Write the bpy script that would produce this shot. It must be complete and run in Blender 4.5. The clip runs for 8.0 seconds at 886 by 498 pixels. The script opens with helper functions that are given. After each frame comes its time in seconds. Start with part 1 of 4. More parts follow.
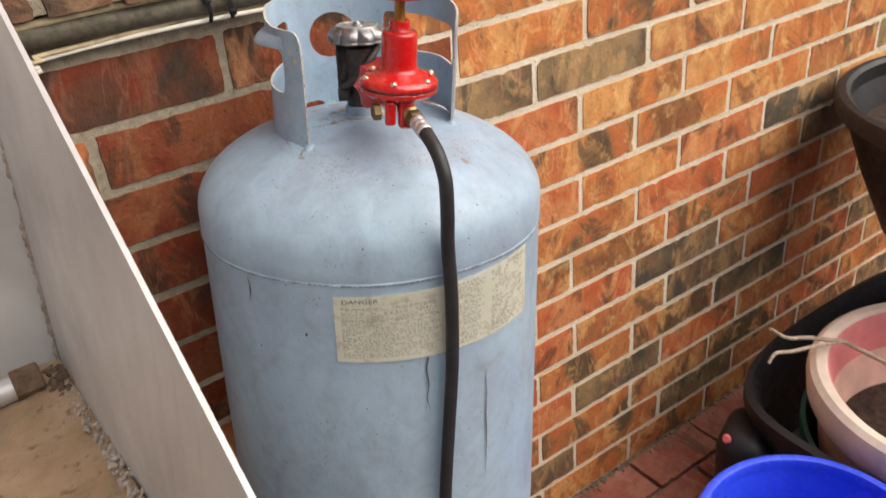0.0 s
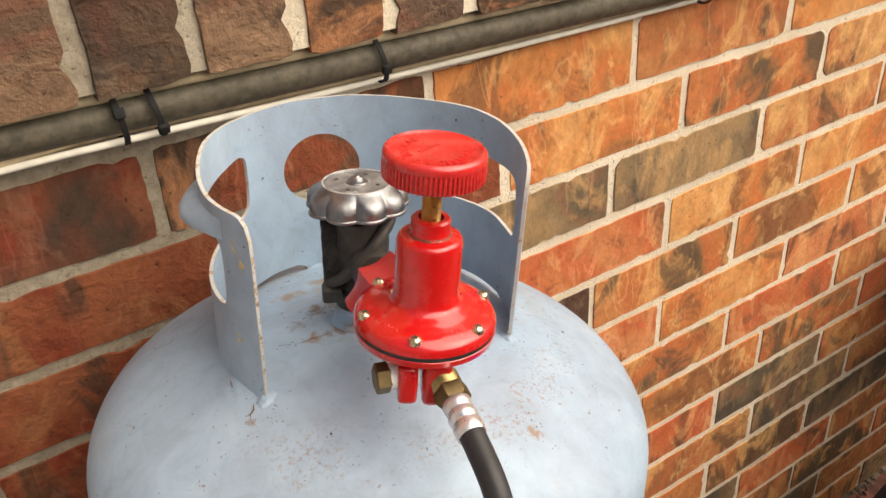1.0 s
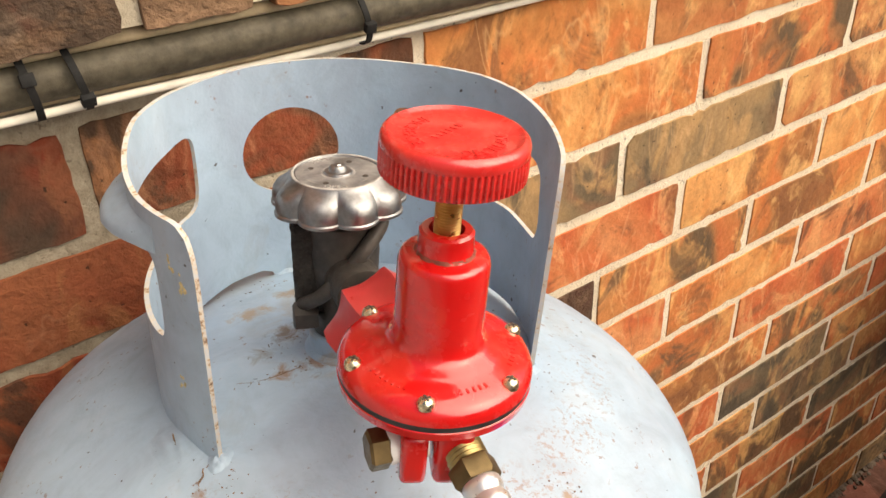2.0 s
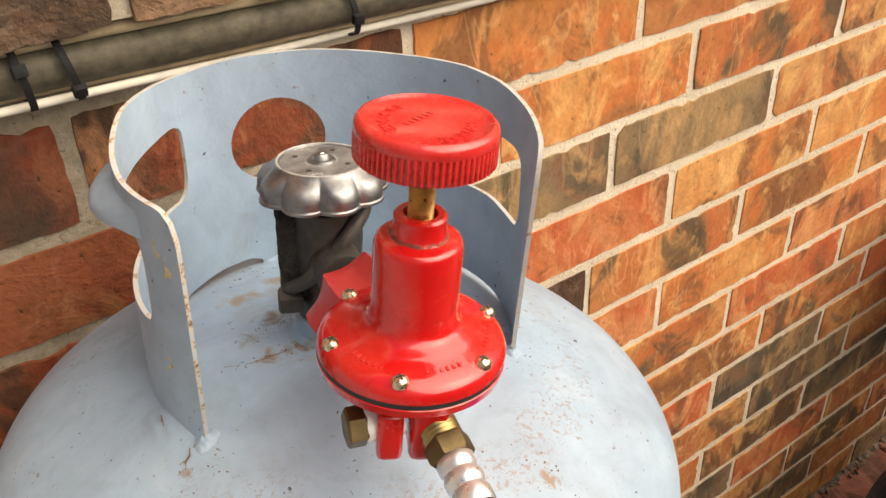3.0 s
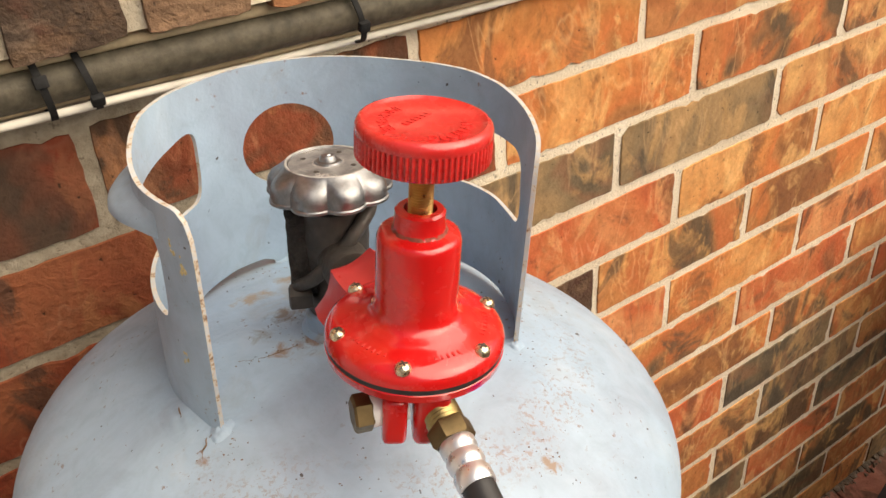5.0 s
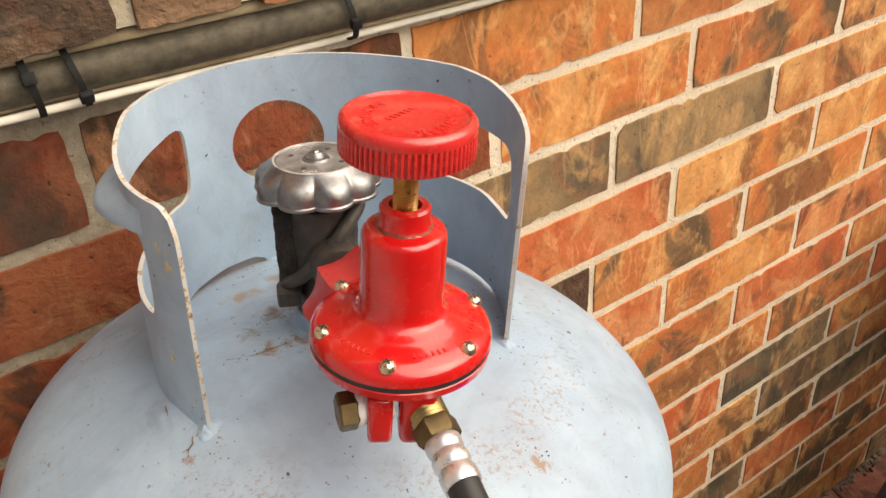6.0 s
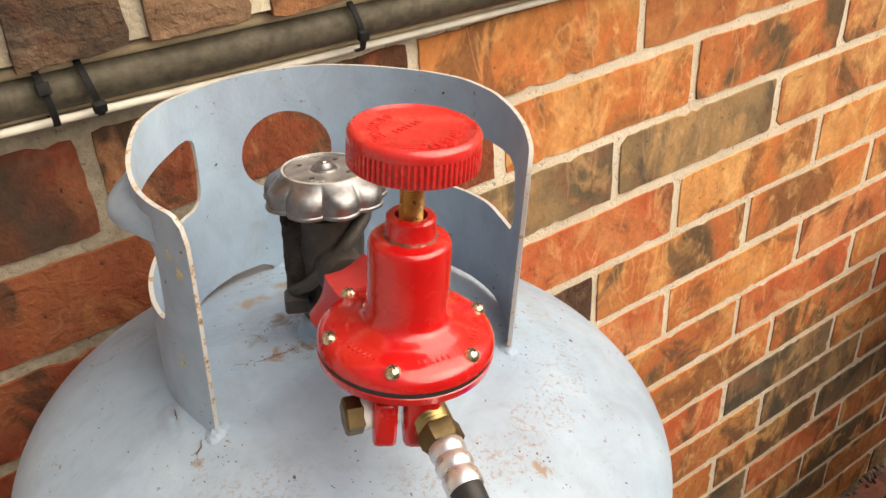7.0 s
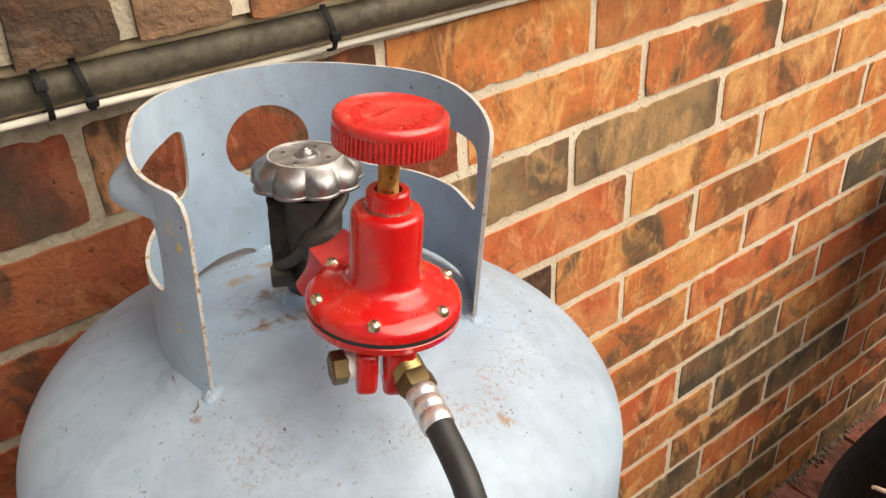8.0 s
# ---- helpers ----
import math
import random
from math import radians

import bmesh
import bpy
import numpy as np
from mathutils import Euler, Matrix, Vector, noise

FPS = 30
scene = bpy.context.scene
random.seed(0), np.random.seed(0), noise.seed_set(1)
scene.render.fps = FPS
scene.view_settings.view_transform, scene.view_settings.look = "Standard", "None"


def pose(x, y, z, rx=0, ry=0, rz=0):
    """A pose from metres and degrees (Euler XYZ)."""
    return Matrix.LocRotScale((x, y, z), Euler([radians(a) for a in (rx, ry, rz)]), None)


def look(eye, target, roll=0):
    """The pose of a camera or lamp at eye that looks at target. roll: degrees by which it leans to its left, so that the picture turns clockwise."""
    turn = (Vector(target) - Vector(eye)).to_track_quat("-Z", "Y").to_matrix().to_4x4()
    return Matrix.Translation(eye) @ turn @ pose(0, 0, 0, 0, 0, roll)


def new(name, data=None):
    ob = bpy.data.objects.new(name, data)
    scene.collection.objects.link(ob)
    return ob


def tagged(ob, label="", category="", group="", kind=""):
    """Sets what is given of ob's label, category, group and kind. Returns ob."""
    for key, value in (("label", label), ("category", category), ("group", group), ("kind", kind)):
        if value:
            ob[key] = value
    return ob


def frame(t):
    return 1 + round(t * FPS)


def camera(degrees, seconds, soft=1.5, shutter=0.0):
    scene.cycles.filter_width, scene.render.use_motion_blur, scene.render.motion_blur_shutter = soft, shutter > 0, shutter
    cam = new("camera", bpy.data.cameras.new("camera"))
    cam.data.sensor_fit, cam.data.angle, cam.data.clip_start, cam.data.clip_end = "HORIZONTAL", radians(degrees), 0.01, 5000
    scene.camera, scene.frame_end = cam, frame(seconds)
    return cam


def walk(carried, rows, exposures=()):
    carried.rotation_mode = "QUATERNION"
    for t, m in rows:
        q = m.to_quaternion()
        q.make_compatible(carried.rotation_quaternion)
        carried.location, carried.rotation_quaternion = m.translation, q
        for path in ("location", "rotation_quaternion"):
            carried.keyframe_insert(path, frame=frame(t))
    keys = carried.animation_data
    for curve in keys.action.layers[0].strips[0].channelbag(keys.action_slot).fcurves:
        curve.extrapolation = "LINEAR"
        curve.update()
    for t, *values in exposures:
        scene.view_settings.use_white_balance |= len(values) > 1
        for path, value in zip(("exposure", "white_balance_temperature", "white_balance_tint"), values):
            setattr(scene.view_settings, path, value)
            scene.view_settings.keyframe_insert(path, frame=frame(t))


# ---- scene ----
cam = camera(55.4, 8.0, shutter=0.12)
PATH = [
    (0, (0.149, 0.012, 1.396), (1.096, 1.462, 0.396), -5.2),
    (0.1, (0.18, 0.053, 1.403), (1.102, 1.534, 0.425), -4.7),
    (0.2, (0.211, 0.097, 1.405), (1.104, 1.605, 0.443), -4.5),
    (0.3, (0.241, 0.139, 1.406), (1.107, 1.669, 0.453), -4.4),
    (0.4, (0.268, 0.177, 1.406), (1.114, 1.719, 0.455), -4.2),
    (0.5, (0.294, 0.209, 1.405), (1.125, 1.756, 0.448), -4.3),
    (1, (0.368, 0.36, 1.391), (1.272, 1.82, 0.366), -3.8),
    (1.5, (0.39, 0.453, 1.361), (1.324, 1.86, 0.29), -2.8),
    (2, (0.413, 0.464, 1.347), (1.353, 1.854, 0.26), -2.7),
    (2.2, (0.414, 0.460, 1.354), (1.356, 1.835, 0.248), -2.2),
    (3.3, (0.416, 0.447, 1.348), (1.341, 1.839, 0.25), -3.3),
    (3.5, (0.415, 0.444, 1.352), (1.339, 1.838, 0.256), -3.5),
    (4, (0.412, 0.437, 1.354), (1.33, 1.841, 0.266), -3.8),
    (4.5, (0.409, 0.434, 1.355), (1.319, 1.846, 0.269), -4.2),
    (6, (0.417, 0.431, 1.351), (1.32, 1.846, 0.263), -4.4),
    (6.5, (0.415, 0.429, 1.354), (1.317, 1.852, 0.277), -4.2),
    (7, (0.413, 0.425, 1.356), (1.315, 1.854, 0.285), -4.2),
    (7.5, (0.417, 0.422, 1.359), (1.33, 1.852, 0.301), -4.2),
    (8, (0.382, 0.387, 1.369), (1.359, 1.769, 0.302), -3.4),
]
walk(cam, [(t, look(eye, target, roll)) for t, eye, target, roll in PATH], exposures=[(0.0, -0.06, 6080, 10), (0.5, 0.02, 6220, 10), (1.0, 0.06, 6600, 10), (1.5, 0.18, 6780, 10), (2.0, 0.27, 6850, 10), (2.2, 0.26, 6850, 10), (3.3, 0.09, 6820, 10), (7.0, 0.09, 6780, 10), (8.0, 0.08, 6650, 10)])

# ---- light: open shade under a bright sky, soft sun from behind the camera ----
SUN_ELEV, SUN_ROT = 42.0, 140.0
world = bpy.data.worlds.new("sky")
scene.world = world
world.use_nodes = True
wn = world.node_tree.nodes
sky = wn.new("ShaderNodeTexSky")
sky.sky_type = 'NISHITA'
sky.sun_disc = False
sky.sun_elevation = radians(SUN_ELEV)
sky.sun_rotation = radians(SUN_ROT)
sky.air_density, sky.dust_density, sky.ozone_density = 1.0, 4.0, 0.6
wn["Background"].inputs["Strength"].default_value = 0.115
world.node_tree.links.new(sky.outputs[0], wn["Background"].inputs["Color"])
sun = new("sun", bpy.data.lights.new("sun", 'SUN'))
sun.data.energy, sun.data.angle, sun.data.color = 5.0, radians(86), (1.0, 0.885, 0.715)
sd = Vector((math.sin(radians(SUN_ROT)) * math.cos(radians(SUN_ELEV)), math.cos(radians(SUN_ROT)) * math.cos(radians(SUN_ELEV)), math.sin(radians(SUN_ELEV))))
sun.matrix_world = look(sd * 10, (0, 0, 0))


# ---- materials ----
WALL_Y, COURSE, LENGTH, JOINT, BED0 = 0.975, 0.0762, 0.254, 0.011, 1.065
def material(name, rough=0.5, metal=0.0, spec=0.5, coat=0.0):
    m = bpy.data.materials.new(name)
    m.use_nodes = True
    b = m.node_tree.nodes["Principled BSDF"]
    b.inputs["Roughness"].default_value = rough
    b.inputs["Metallic"].default_value = metal
    b.inputs["Specular IOR Level"].default_value = spec
    b.inputs["Coat Weight"].default_value = coat
    return m, m.node_tree, b


def coords(nt, scale=1.0, vary=False):
    """Object coordinates, shifted at random from piece to piece where vary is set."""
    tc = nt.nodes.new("ShaderNodeTexCoord")
    mp = nt.nodes.new("ShaderNodeMapping")
    mp.inputs["Scale"].default_value = scale if isinstance(scale, tuple) else (scale,) * 3
    nt.links.new(tc.outputs["Object"], mp.inputs["Vector"])
    if vary:
        oi = nt.nodes.new("ShaderNodeObjectInfo")
        mu = nt.nodes.new("ShaderNodeMath")
        mu.operation = 'MULTIPLY'
        mu.inputs[1].default_value = 173.0
        nt.links.new(oi.outputs["Random"], mu.inputs[0])
        nt.links.new(mu.outputs[0], mp.inputs["Location"])
    return mp.outputs[0]


def noise_of(nt, vec, scale, detail=4.0, rough=0.55, dist=0.0):
    n = nt.nodes.new("ShaderNodeTexNoise")
    n.inputs["Scale"].default_value, n.inputs["Detail"].default_value = scale, detail
    n.inputs["Roughness"].default_value, n.inputs["Distortion"].default_value = rough, dist
    nt.links.new(vec, n.inputs["Vector"])
    return n.outputs["Fac"]


def ramp(nt, fac, *stops):
    r = nt.nodes.new("ShaderNodeValToRGB")
    e = r.color_ramp.elements
    while len(e) < len(stops):
        e.new(0.5)
    for el, (pos, col) in zip(e, stops):
        el.position = pos
        el.color = (*col, 1) if isinstance(col, tuple) else (col, col, col, 1)
    nt.links.new(fac, r.inputs[0])
    return r.outputs[0]


def mixed(nt, fac, a, b, mode='MIX'):
    m = nt.nodes.new("ShaderNodeMix")
    m.data_type, m.blend_type = 'RGBA', mode
    for sock, val in ((m.inputs[0], fac), (m.inputs[6], a), (m.inputs[7], b)):
        if isinstance(val, (int, float)):
            sock.default_value = val
        elif isinstance(val, tuple):
            sock.default_value = (*val, 1)
        else:
            nt.links.new(val, sock)
    return m.outputs[2]


def bump(nt, b, height, strength=0.3, dist=0.001):
    n = nt.nodes.new("ShaderNodeBump")
    n.inputs["Strength"].default_value, n.inputs["Distance"].default_value = strength, dist
    nt.links.new(height, n.inputs["Height"])
    nt.links.new(n.outputs[0], b.inputs["Normal"])


def plain(name, col, rough=0.5, metal=0.0, var=0.25, scale=30.0, bump_mm=0.0, coat=0.0, vary=False):
    """A surface of one colour with uneven tone, gloss and fine relief."""
    m, nt, b = material(name, rough, metal, coat=coat)
    v = coords(nt, 1.0, vary)
    f = noise_of(nt, v, scale, 5)
    dark = tuple(c * (1 - var) for c in col)
    light = tuple(min(1, c * (1 + var)) for c in col)
    nt.links.new(ramp(nt, f, (0.3, dark), (0.7, light)), b.inputs["Base Color"])
    nt.links.new(ramp(nt, noise_of(nt, v, scale * 3.1), (0.3, max(0.02, rough - 0.1)), (0.7, min(1, rough + 0.12))), b.inputs["Roughness"])
    if bump_mm:
        bump(nt, b, noise_of(nt, v, scale * 4, 6), 0.6, bump_mm / 1000)
    return m


def slanted(nt, deg, stretch):
    """Object coordinates turned in the face of the wall and squeezed, for brushed streaks; shifted from piece to piece."""
    mp = nt.nodes.new("ShaderNodeMapping")
    mp.inputs["Rotation"].default_value = (0, radians(deg), 0)
    mp.inputs["Scale"].default_value = (1.0, 1.0, stretch)
    nt.links.new(coords(nt, 1.0, True), mp.inputs["Vector"])
    return mp.outputs[0]


def brick_material(name, base, light, dark, dark_share, relief=0.0032):
    """Fired clay: smooth flashes of ochre and charcoal, brushed cream streaks, fine grain and pits."""
    m, nt, b = material(name, 0.85, spec=0.22)
    v = coords(nt, 1.0, True)
    s = dark_share
    half = tuple(0.5 * p + 0.5 * q for p, q in zip(base, dark))
    tone = ramp(nt, noise_of(nt, v, 7.5, 3, 0.5, 0.8), (s - 0.10, dark), (s - 0.03, half), (s + 0.02, (base[0] * 0.97, base[1] * 0.76, base[2] * 0.78)), (s + 0.12, base), (s + 0.22, tuple(0.6 * p + 0.4 * q for p, q in zip(base, light))))
    ochre = ramp(nt, noise_of(nt, slanted(nt, 35, 0.6), 16.0, 5, 0.58, 1.1), (0.53, 0.0), (0.61, 0.70))
    tone = mixed(nt, ochre, tone, light)
    char = ramp(nt, noise_of(nt, slanted(nt, -20, 0.7), 10.0, 6, 0.64, 0.9), (0.545, 0.0), (0.61, 0.85))
    tone = mixed(nt, char, tone, dark)
    cream = tuple(min(1, c * 1.12 + 0.05) for c in light)
    for deg, scale, where in ((40, 13.0, 7.0), (75, 9.0, 9.0)):
        vein = ramp(nt, noise_of(nt, slanted(nt, deg, 0.4), scale, 4, 0.6, 0.5), (0.484, 0.0), (0.50, 0.32), (0.516, 0.0))
        vein = mixed(nt, ramp(nt, noise_of(nt, v, where, 2), (0.49, 0.0), (0.57, 1.0)), (0.0, 0.0, 0.0), vein)
        tone = mixed(nt, vein, tone, cream)
    tone = mixed(nt, 1.0, tone, ramp(nt, noise_of(nt, v, 45.0, 5, 0.62, 0.5), (0.32, 0.82), (0.5, 1.0), (0.68, 1.10)), 'MULTIPLY')
    tone = mixed(nt, 1.0, tone, ramp(nt, noise_of(nt, v, 170.0, 4, 0.65), (0.3, 0.88), (0.7, 1.10)), 'MULTIPLY')
    pit = ramp(nt, noise_of(nt, v, 170.0, 3, 0.6), (0.27, 0.8), (0.32, 0.0))
    tone = mixed(nt, pit, tone, tuple(c * 0.35 for c in dark))
    nt.links.new(tone, b.inputs["Base Color"])
    h = mixed(nt, 0.35, noise_of(nt, v, 24.0, 6, 0.6, 1.2), noise_of(nt, v, 170.0, 4, 0.65))
    bump(nt, b, h, 0.9, relief)
    return m


BRICK = [
    brick_material("brick_red", (0.54, 0.170, 0.064), (0.70, 0.340, 0.142), (0.16, 0.072, 0.038), 0.41),
    brick_material("brick_orange", (0.60, 0.245, 0.076), (0.76, 0.440, 0.170), (0.25, 0.108, 0.046), 0.42),
    brick_material("brick_brown", (0.48, 0.200, 0.073), (0.70, 0.405, 0.155), (0.15, 0.085, 0.046), 0.45),
    brick_material("brick_grey", (0.235, 0.165, 0.090), (0.50, 0.300, 0.130), (0.100, 0.080, 0.056), 0.47),
    brick_material("brick_mottled", (0.52, 0.205, 0.070), (0.72, 0.390, 0.140), (0.135, 0.088, 0.050), 0.49),
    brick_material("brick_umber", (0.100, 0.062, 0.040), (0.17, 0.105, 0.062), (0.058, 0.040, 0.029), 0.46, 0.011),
    # A redder clay that also carries the left wall's dimmer light in its colour.
    brick_material("brick_deep_red_dim", (0.225, 0.058, 0.027), (0.31, 0.130, 0.056), (0.085, 0.044, 0.028), 0.45, 0.007),
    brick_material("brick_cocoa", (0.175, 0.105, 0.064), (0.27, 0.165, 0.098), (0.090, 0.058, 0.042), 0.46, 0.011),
    brick_material("brick_red_brown", (0.205, 0.058, 0.028), (0.225, 0.092, 0.046), (0.070, 0.044, 0.030), 0.47, 0.006),
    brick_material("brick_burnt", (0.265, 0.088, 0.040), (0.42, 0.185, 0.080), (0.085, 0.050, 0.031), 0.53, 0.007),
]


def mortar_material():
    """Pale sandy mortar; round a point below the conduit it turns darker grey-brown with a ragged outline."""
    m, nt, b = material("mortar", 0.95, spec=0.15)
    v = coords(nt, 1.0)
    t = ramp(nt, noise_of(nt, v, 14.0, 5), (0.3, (0.74, 0.640, 0.48)), (0.7, (0.90, 0.805, 0.63)))
    # Darker grey-brown by distance from one point, its edge broken by noise.
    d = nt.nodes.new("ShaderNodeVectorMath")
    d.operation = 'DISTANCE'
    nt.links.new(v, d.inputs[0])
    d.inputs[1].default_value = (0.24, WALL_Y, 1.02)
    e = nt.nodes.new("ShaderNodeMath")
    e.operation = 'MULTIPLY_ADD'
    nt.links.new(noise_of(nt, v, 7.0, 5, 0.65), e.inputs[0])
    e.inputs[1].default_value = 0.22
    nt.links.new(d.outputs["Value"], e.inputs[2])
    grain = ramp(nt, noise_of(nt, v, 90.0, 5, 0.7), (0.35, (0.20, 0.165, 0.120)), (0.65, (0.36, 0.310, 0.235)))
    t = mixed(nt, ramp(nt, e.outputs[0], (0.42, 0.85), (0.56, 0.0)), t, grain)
    t = mixed(nt, ramp(nt, noise_of(nt, v, 260.0, 3), (0.30, 0.7), (0.37, 0.0)), t, (0.16, 0.125, 0.09))
    nt.links.new(t, b.inputs["Base Color"])
    bump(nt, b, mixed(nt, 0.5, noise_of(nt, v, 70.0, 5, 0.7), noise_of(nt, v, 260.0, 5, 0.7)), 1.0, 0.005)
    return m


STAINS = [(-0.031, 0.018, 0.012, (0.16, 0.105, 0.06), 130.0), (-0.028, -0.013, 0.014, (0.22, 0.13, 0.075), 110.0), (-0.045, -0.012, 0.010, (0.27, 0.17, 0.10), 140.0),
          (-0.047, 0.008, 0.014, (0.22, 0.20, 0.165), 60.0), (0.032, -0.134, 0.009, (0.26, 0.17, 0.10), 150.0), (-0.1045, -0.050, 0.005, (0.25, 0.15, 0.085), 160.0), (-0.020, 0.020, 0.012, (0.16, 0.105, 0.06), 120.0),
          (-0.035, 0.052, 0.014, (0.33, 0.245, 0.16), 70.0), (-0.004, 0.058, 0.014, (0.31, 0.23, 0.15), 70.0)]


def tank_material(name, rust):
    """Pale blue-grey paint, chalky, with stains; rust specks gather where rust says."""
    m, nt, b = material(name, 0.42, spec=0.45)
    v = coords(nt, 1.0)
    t = ramp(nt, noise_of(nt, v, 9.0, 4, 0.55, 0.4), (0.3, (0.298, 0.398, 0.518)), (0.5, (0.346, 0.452, 0.568)), (0.7, (0.362, 0.482, 0.588)))
    smear = ramp(nt, noise_of(nt, coords(nt, (1.0, 1.0, 0.16)), 26.0, 4, 0.6, 0.5), (0.56, 0.0), (0.78, 0.26))
    t = mixed(nt, smear, t, (0.52, 0.56, 0.60))
    cloud = ramp(nt, noise_of(nt, coords(nt, (1.0, 1.0, 0.6)), 13.0, 5, 0.6, 0.7), (0.46, 0.0), (0.66, 0.75))
    t = mixed(nt, cloud, t, (0.275, 0.335, 0.430))
    t = mixed(nt, 1.0, t, ramp(nt, noise_of(nt, v, 48.0, 5, 0.62, 0.8), (0.32, 0.90), (0.5, 1.0), (0.68, 1.06)), 'MULTIPLY')
    grime = ramp(nt, noise_of(nt, v, 17.0, 6, 0.7, 0.8), (0.58, 0.0), (0.75, 0.4))
    t = mixed(nt, grime, t, (0.27, 0.26, 0.25))
    fine = ramp(nt, noise_of(nt, v, 240.0, 4, 0.6), (0.635, 0.0), (0.68, rust))
    where = ramp(nt, noise_of(nt, v, 22.0, 3), (0.5, 0.0), (0.62, 1.0))
    mu = nt.nodes.new("ShaderNodeMath")
    mu.operation = 'MULTIPLY'
    nt.links.new(fine, mu.inputs[0])
    nt.links.new(where, mu.inputs[1])
    t = mixed(nt, mu.outputs[0], t, (0.20, 0.10, 0.05))
    dots = ramp(nt, noise_of(nt, v, 230.0, 2, 0.4), (0.752, 0.0), (0.77, 0.9))
    t = mixed(nt, dots, t, (0.05, 0.04, 0.035))
    # flecks of rust in a ring round the guard's foot, and a tan stain round the valve
    sep = nt.nodes.new("ShaderNodeVectorMath")
    sep.operation = 'MULTIPLY'
    sep.inputs[1].default_value = (1, 1, 0)
    nt.links.new(v, sep.inputs[0])
    ln = nt.nodes.new("ShaderNodeVectorMath")
    ln.operation = 'LENGTH'
    nt.links.new(sep.outputs[0], ln.inputs[0])
    wave = nt.nodes.new("ShaderNodeMath")
    wave.operation = 'MULTIPLY_ADD'
    nt.links.new(noise_of(nt, v, 14.0, 3), wave.inputs[0])
    wave.inputs[1].default_value = 0.05
    nt.links.new(ln.outputs["Value"], wave.inputs[2])
    band = ramp(nt, wave.outputs[0], (0.124, 0.0), (0.134, 1.0), (0.150, 0.9), (0.164, 0.0))
    near = nt.nodes.new("ShaderNodeSeparateXYZ")
    nt.links.new(v, near.inputs[0])
    side = nt.nodes.new("ShaderNodeMath")
    side.operation = 'MULTIPLY_ADD'
    side.use_clamp = True
    nt.links.new(near.outputs["Y"], side.inputs[0])
    side.inputs[1].default_value, side.inputs[2].default_value = -14.0, -0.35
    both = nt.nodes.new("ShaderNodeMath")
    both.operation = 'MULTIPLY'
    nt.links.new(band, both.inputs[0])
    nt.links.new(side.outputs[0], both.inputs[1])
    band = both.outputs[0]
    fleck = mixed(nt, ramp(nt, noise_of(nt, v, 21.0, 3, 0.6), (0.36, 0.0), (0.50, 0.85)), (0, 0, 0), ramp(nt, noise_of(nt, v, 360.0, 5, 0.7, 0.4), (0.52, 0.0), (0.60, rust)))
    for fac, col, amount in ((band, (0.27, 0.165, 0.10), fleck), (ramp(nt, wave.outputs[0], (0.045, 1.0), (0.085, 0.0)), (0.33, 0.27, 0.20), ramp(nt, noise_of(nt, v, 30.0, 5, 0.65, 0.8), (0.50, 0.0), (0.62, 0.85)))):
        k = nt.nodes.new("ShaderNodeMath")
        k.operation = 'MULTIPLY'
        nt.links.new(fac, k.inputs[0])
        nt.links.new(amount, k.inputs[1])
        t = mixed(nt, k.outputs[0], t, col)
    # rust stains of their own shape on the dome
    for x, y, rad, col, ragged in STAINS:
        d = nt.nodes.new("ShaderNodeVectorMath")
        d.operation = 'DISTANCE'
        nt.links.new(sep.outputs[0], d.inputs[0])
        d.inputs[1].default_value = (x, y, 0)
        e = nt.nodes.new("ShaderNodeMath")
        e.operation = 'MULTIPLY_ADD'
        nt.links.new(noise_of(nt, v, ragged, 6, 0.7, 0.6), e.inputs[0])
        e.inputs[1].default_value = rad * 3.2
        nt.links.new(d.outputs["Value"], e.inputs[2])
        t = mixed(nt, ramp(nt, e.outputs[0], (rad * 1.75, 0.85), (rad * 2.15, 0.0)), t, col)
    nt.links.new(t, b.inputs["Base Color"])
    nt.links.new(ramp(nt, noise_of(nt, v, 60.0, 4), (0.3, 0.34), (0.7, 0.52)), b.inputs["Roughness"])
    bump(nt, b, mixed(nt, 0.25, noise_of(nt, v, 34.0, 4, 0.6, 0.5), noise_of(nt, v, 420.0, 3)), 0.42, 0.0016)
    return m


def ground_material():
    m, nt, b = material("old_concrete", 0.9, spec=0.25)
    v = coords(nt, 1.0)
    t = ramp(nt, noise_of(nt, v, 4.0, 6), (0.3, (0.14, 0.115, 0.09)), (0.7, (0.27, 0.23, 0.19)))
    t = mixed(nt, ramp(nt, noise_of(nt, v, 30.0, 5), (0.5, 0.0), (0.7, 0.6)), t, (0.10, 0.085, 0.06))
    nt.links.new(t, b.inputs["Base Color"])
    bump(nt, b, noise_of(nt, v, 90.0, 6), 0.8, 0.004)
    return m


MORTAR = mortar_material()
TANK = tank_material("tank_paint", 0.75)
EDGE, _nt, _b = material("worn_edge", 0.6)
_v = coords(_nt, 1.0)
_nt.links.new(ramp(_nt, noise_of(_nt, _v, 210.0, 6, 0.7), (0.46, (0.50, 0.53, 0.55)), (0.55, (0.57, 0.52, 0.43)), (0.62, (0.36, 0.26, 0.17)), (0.68, (0.11, 0.060, 0.038))), _b.inputs["Base Color"])
bump(_nt, _b, noise_of(_nt, _v, 400.0, 4), 0.5, 0.0005)
RED = plain("red_enamel", (0.57, 0.009, 0.009), 0.22, var=0.10, scale=40.0, coat=0.75)
RED.node_tree.nodes["Principled BSDF"].inputs["Coat Roughness"].default_value = 0.05
REDP = plain("red_plastic", (0.62, 0.026, 0.024), 0.26, var=0.12, scale=60.0, coat=0.6)
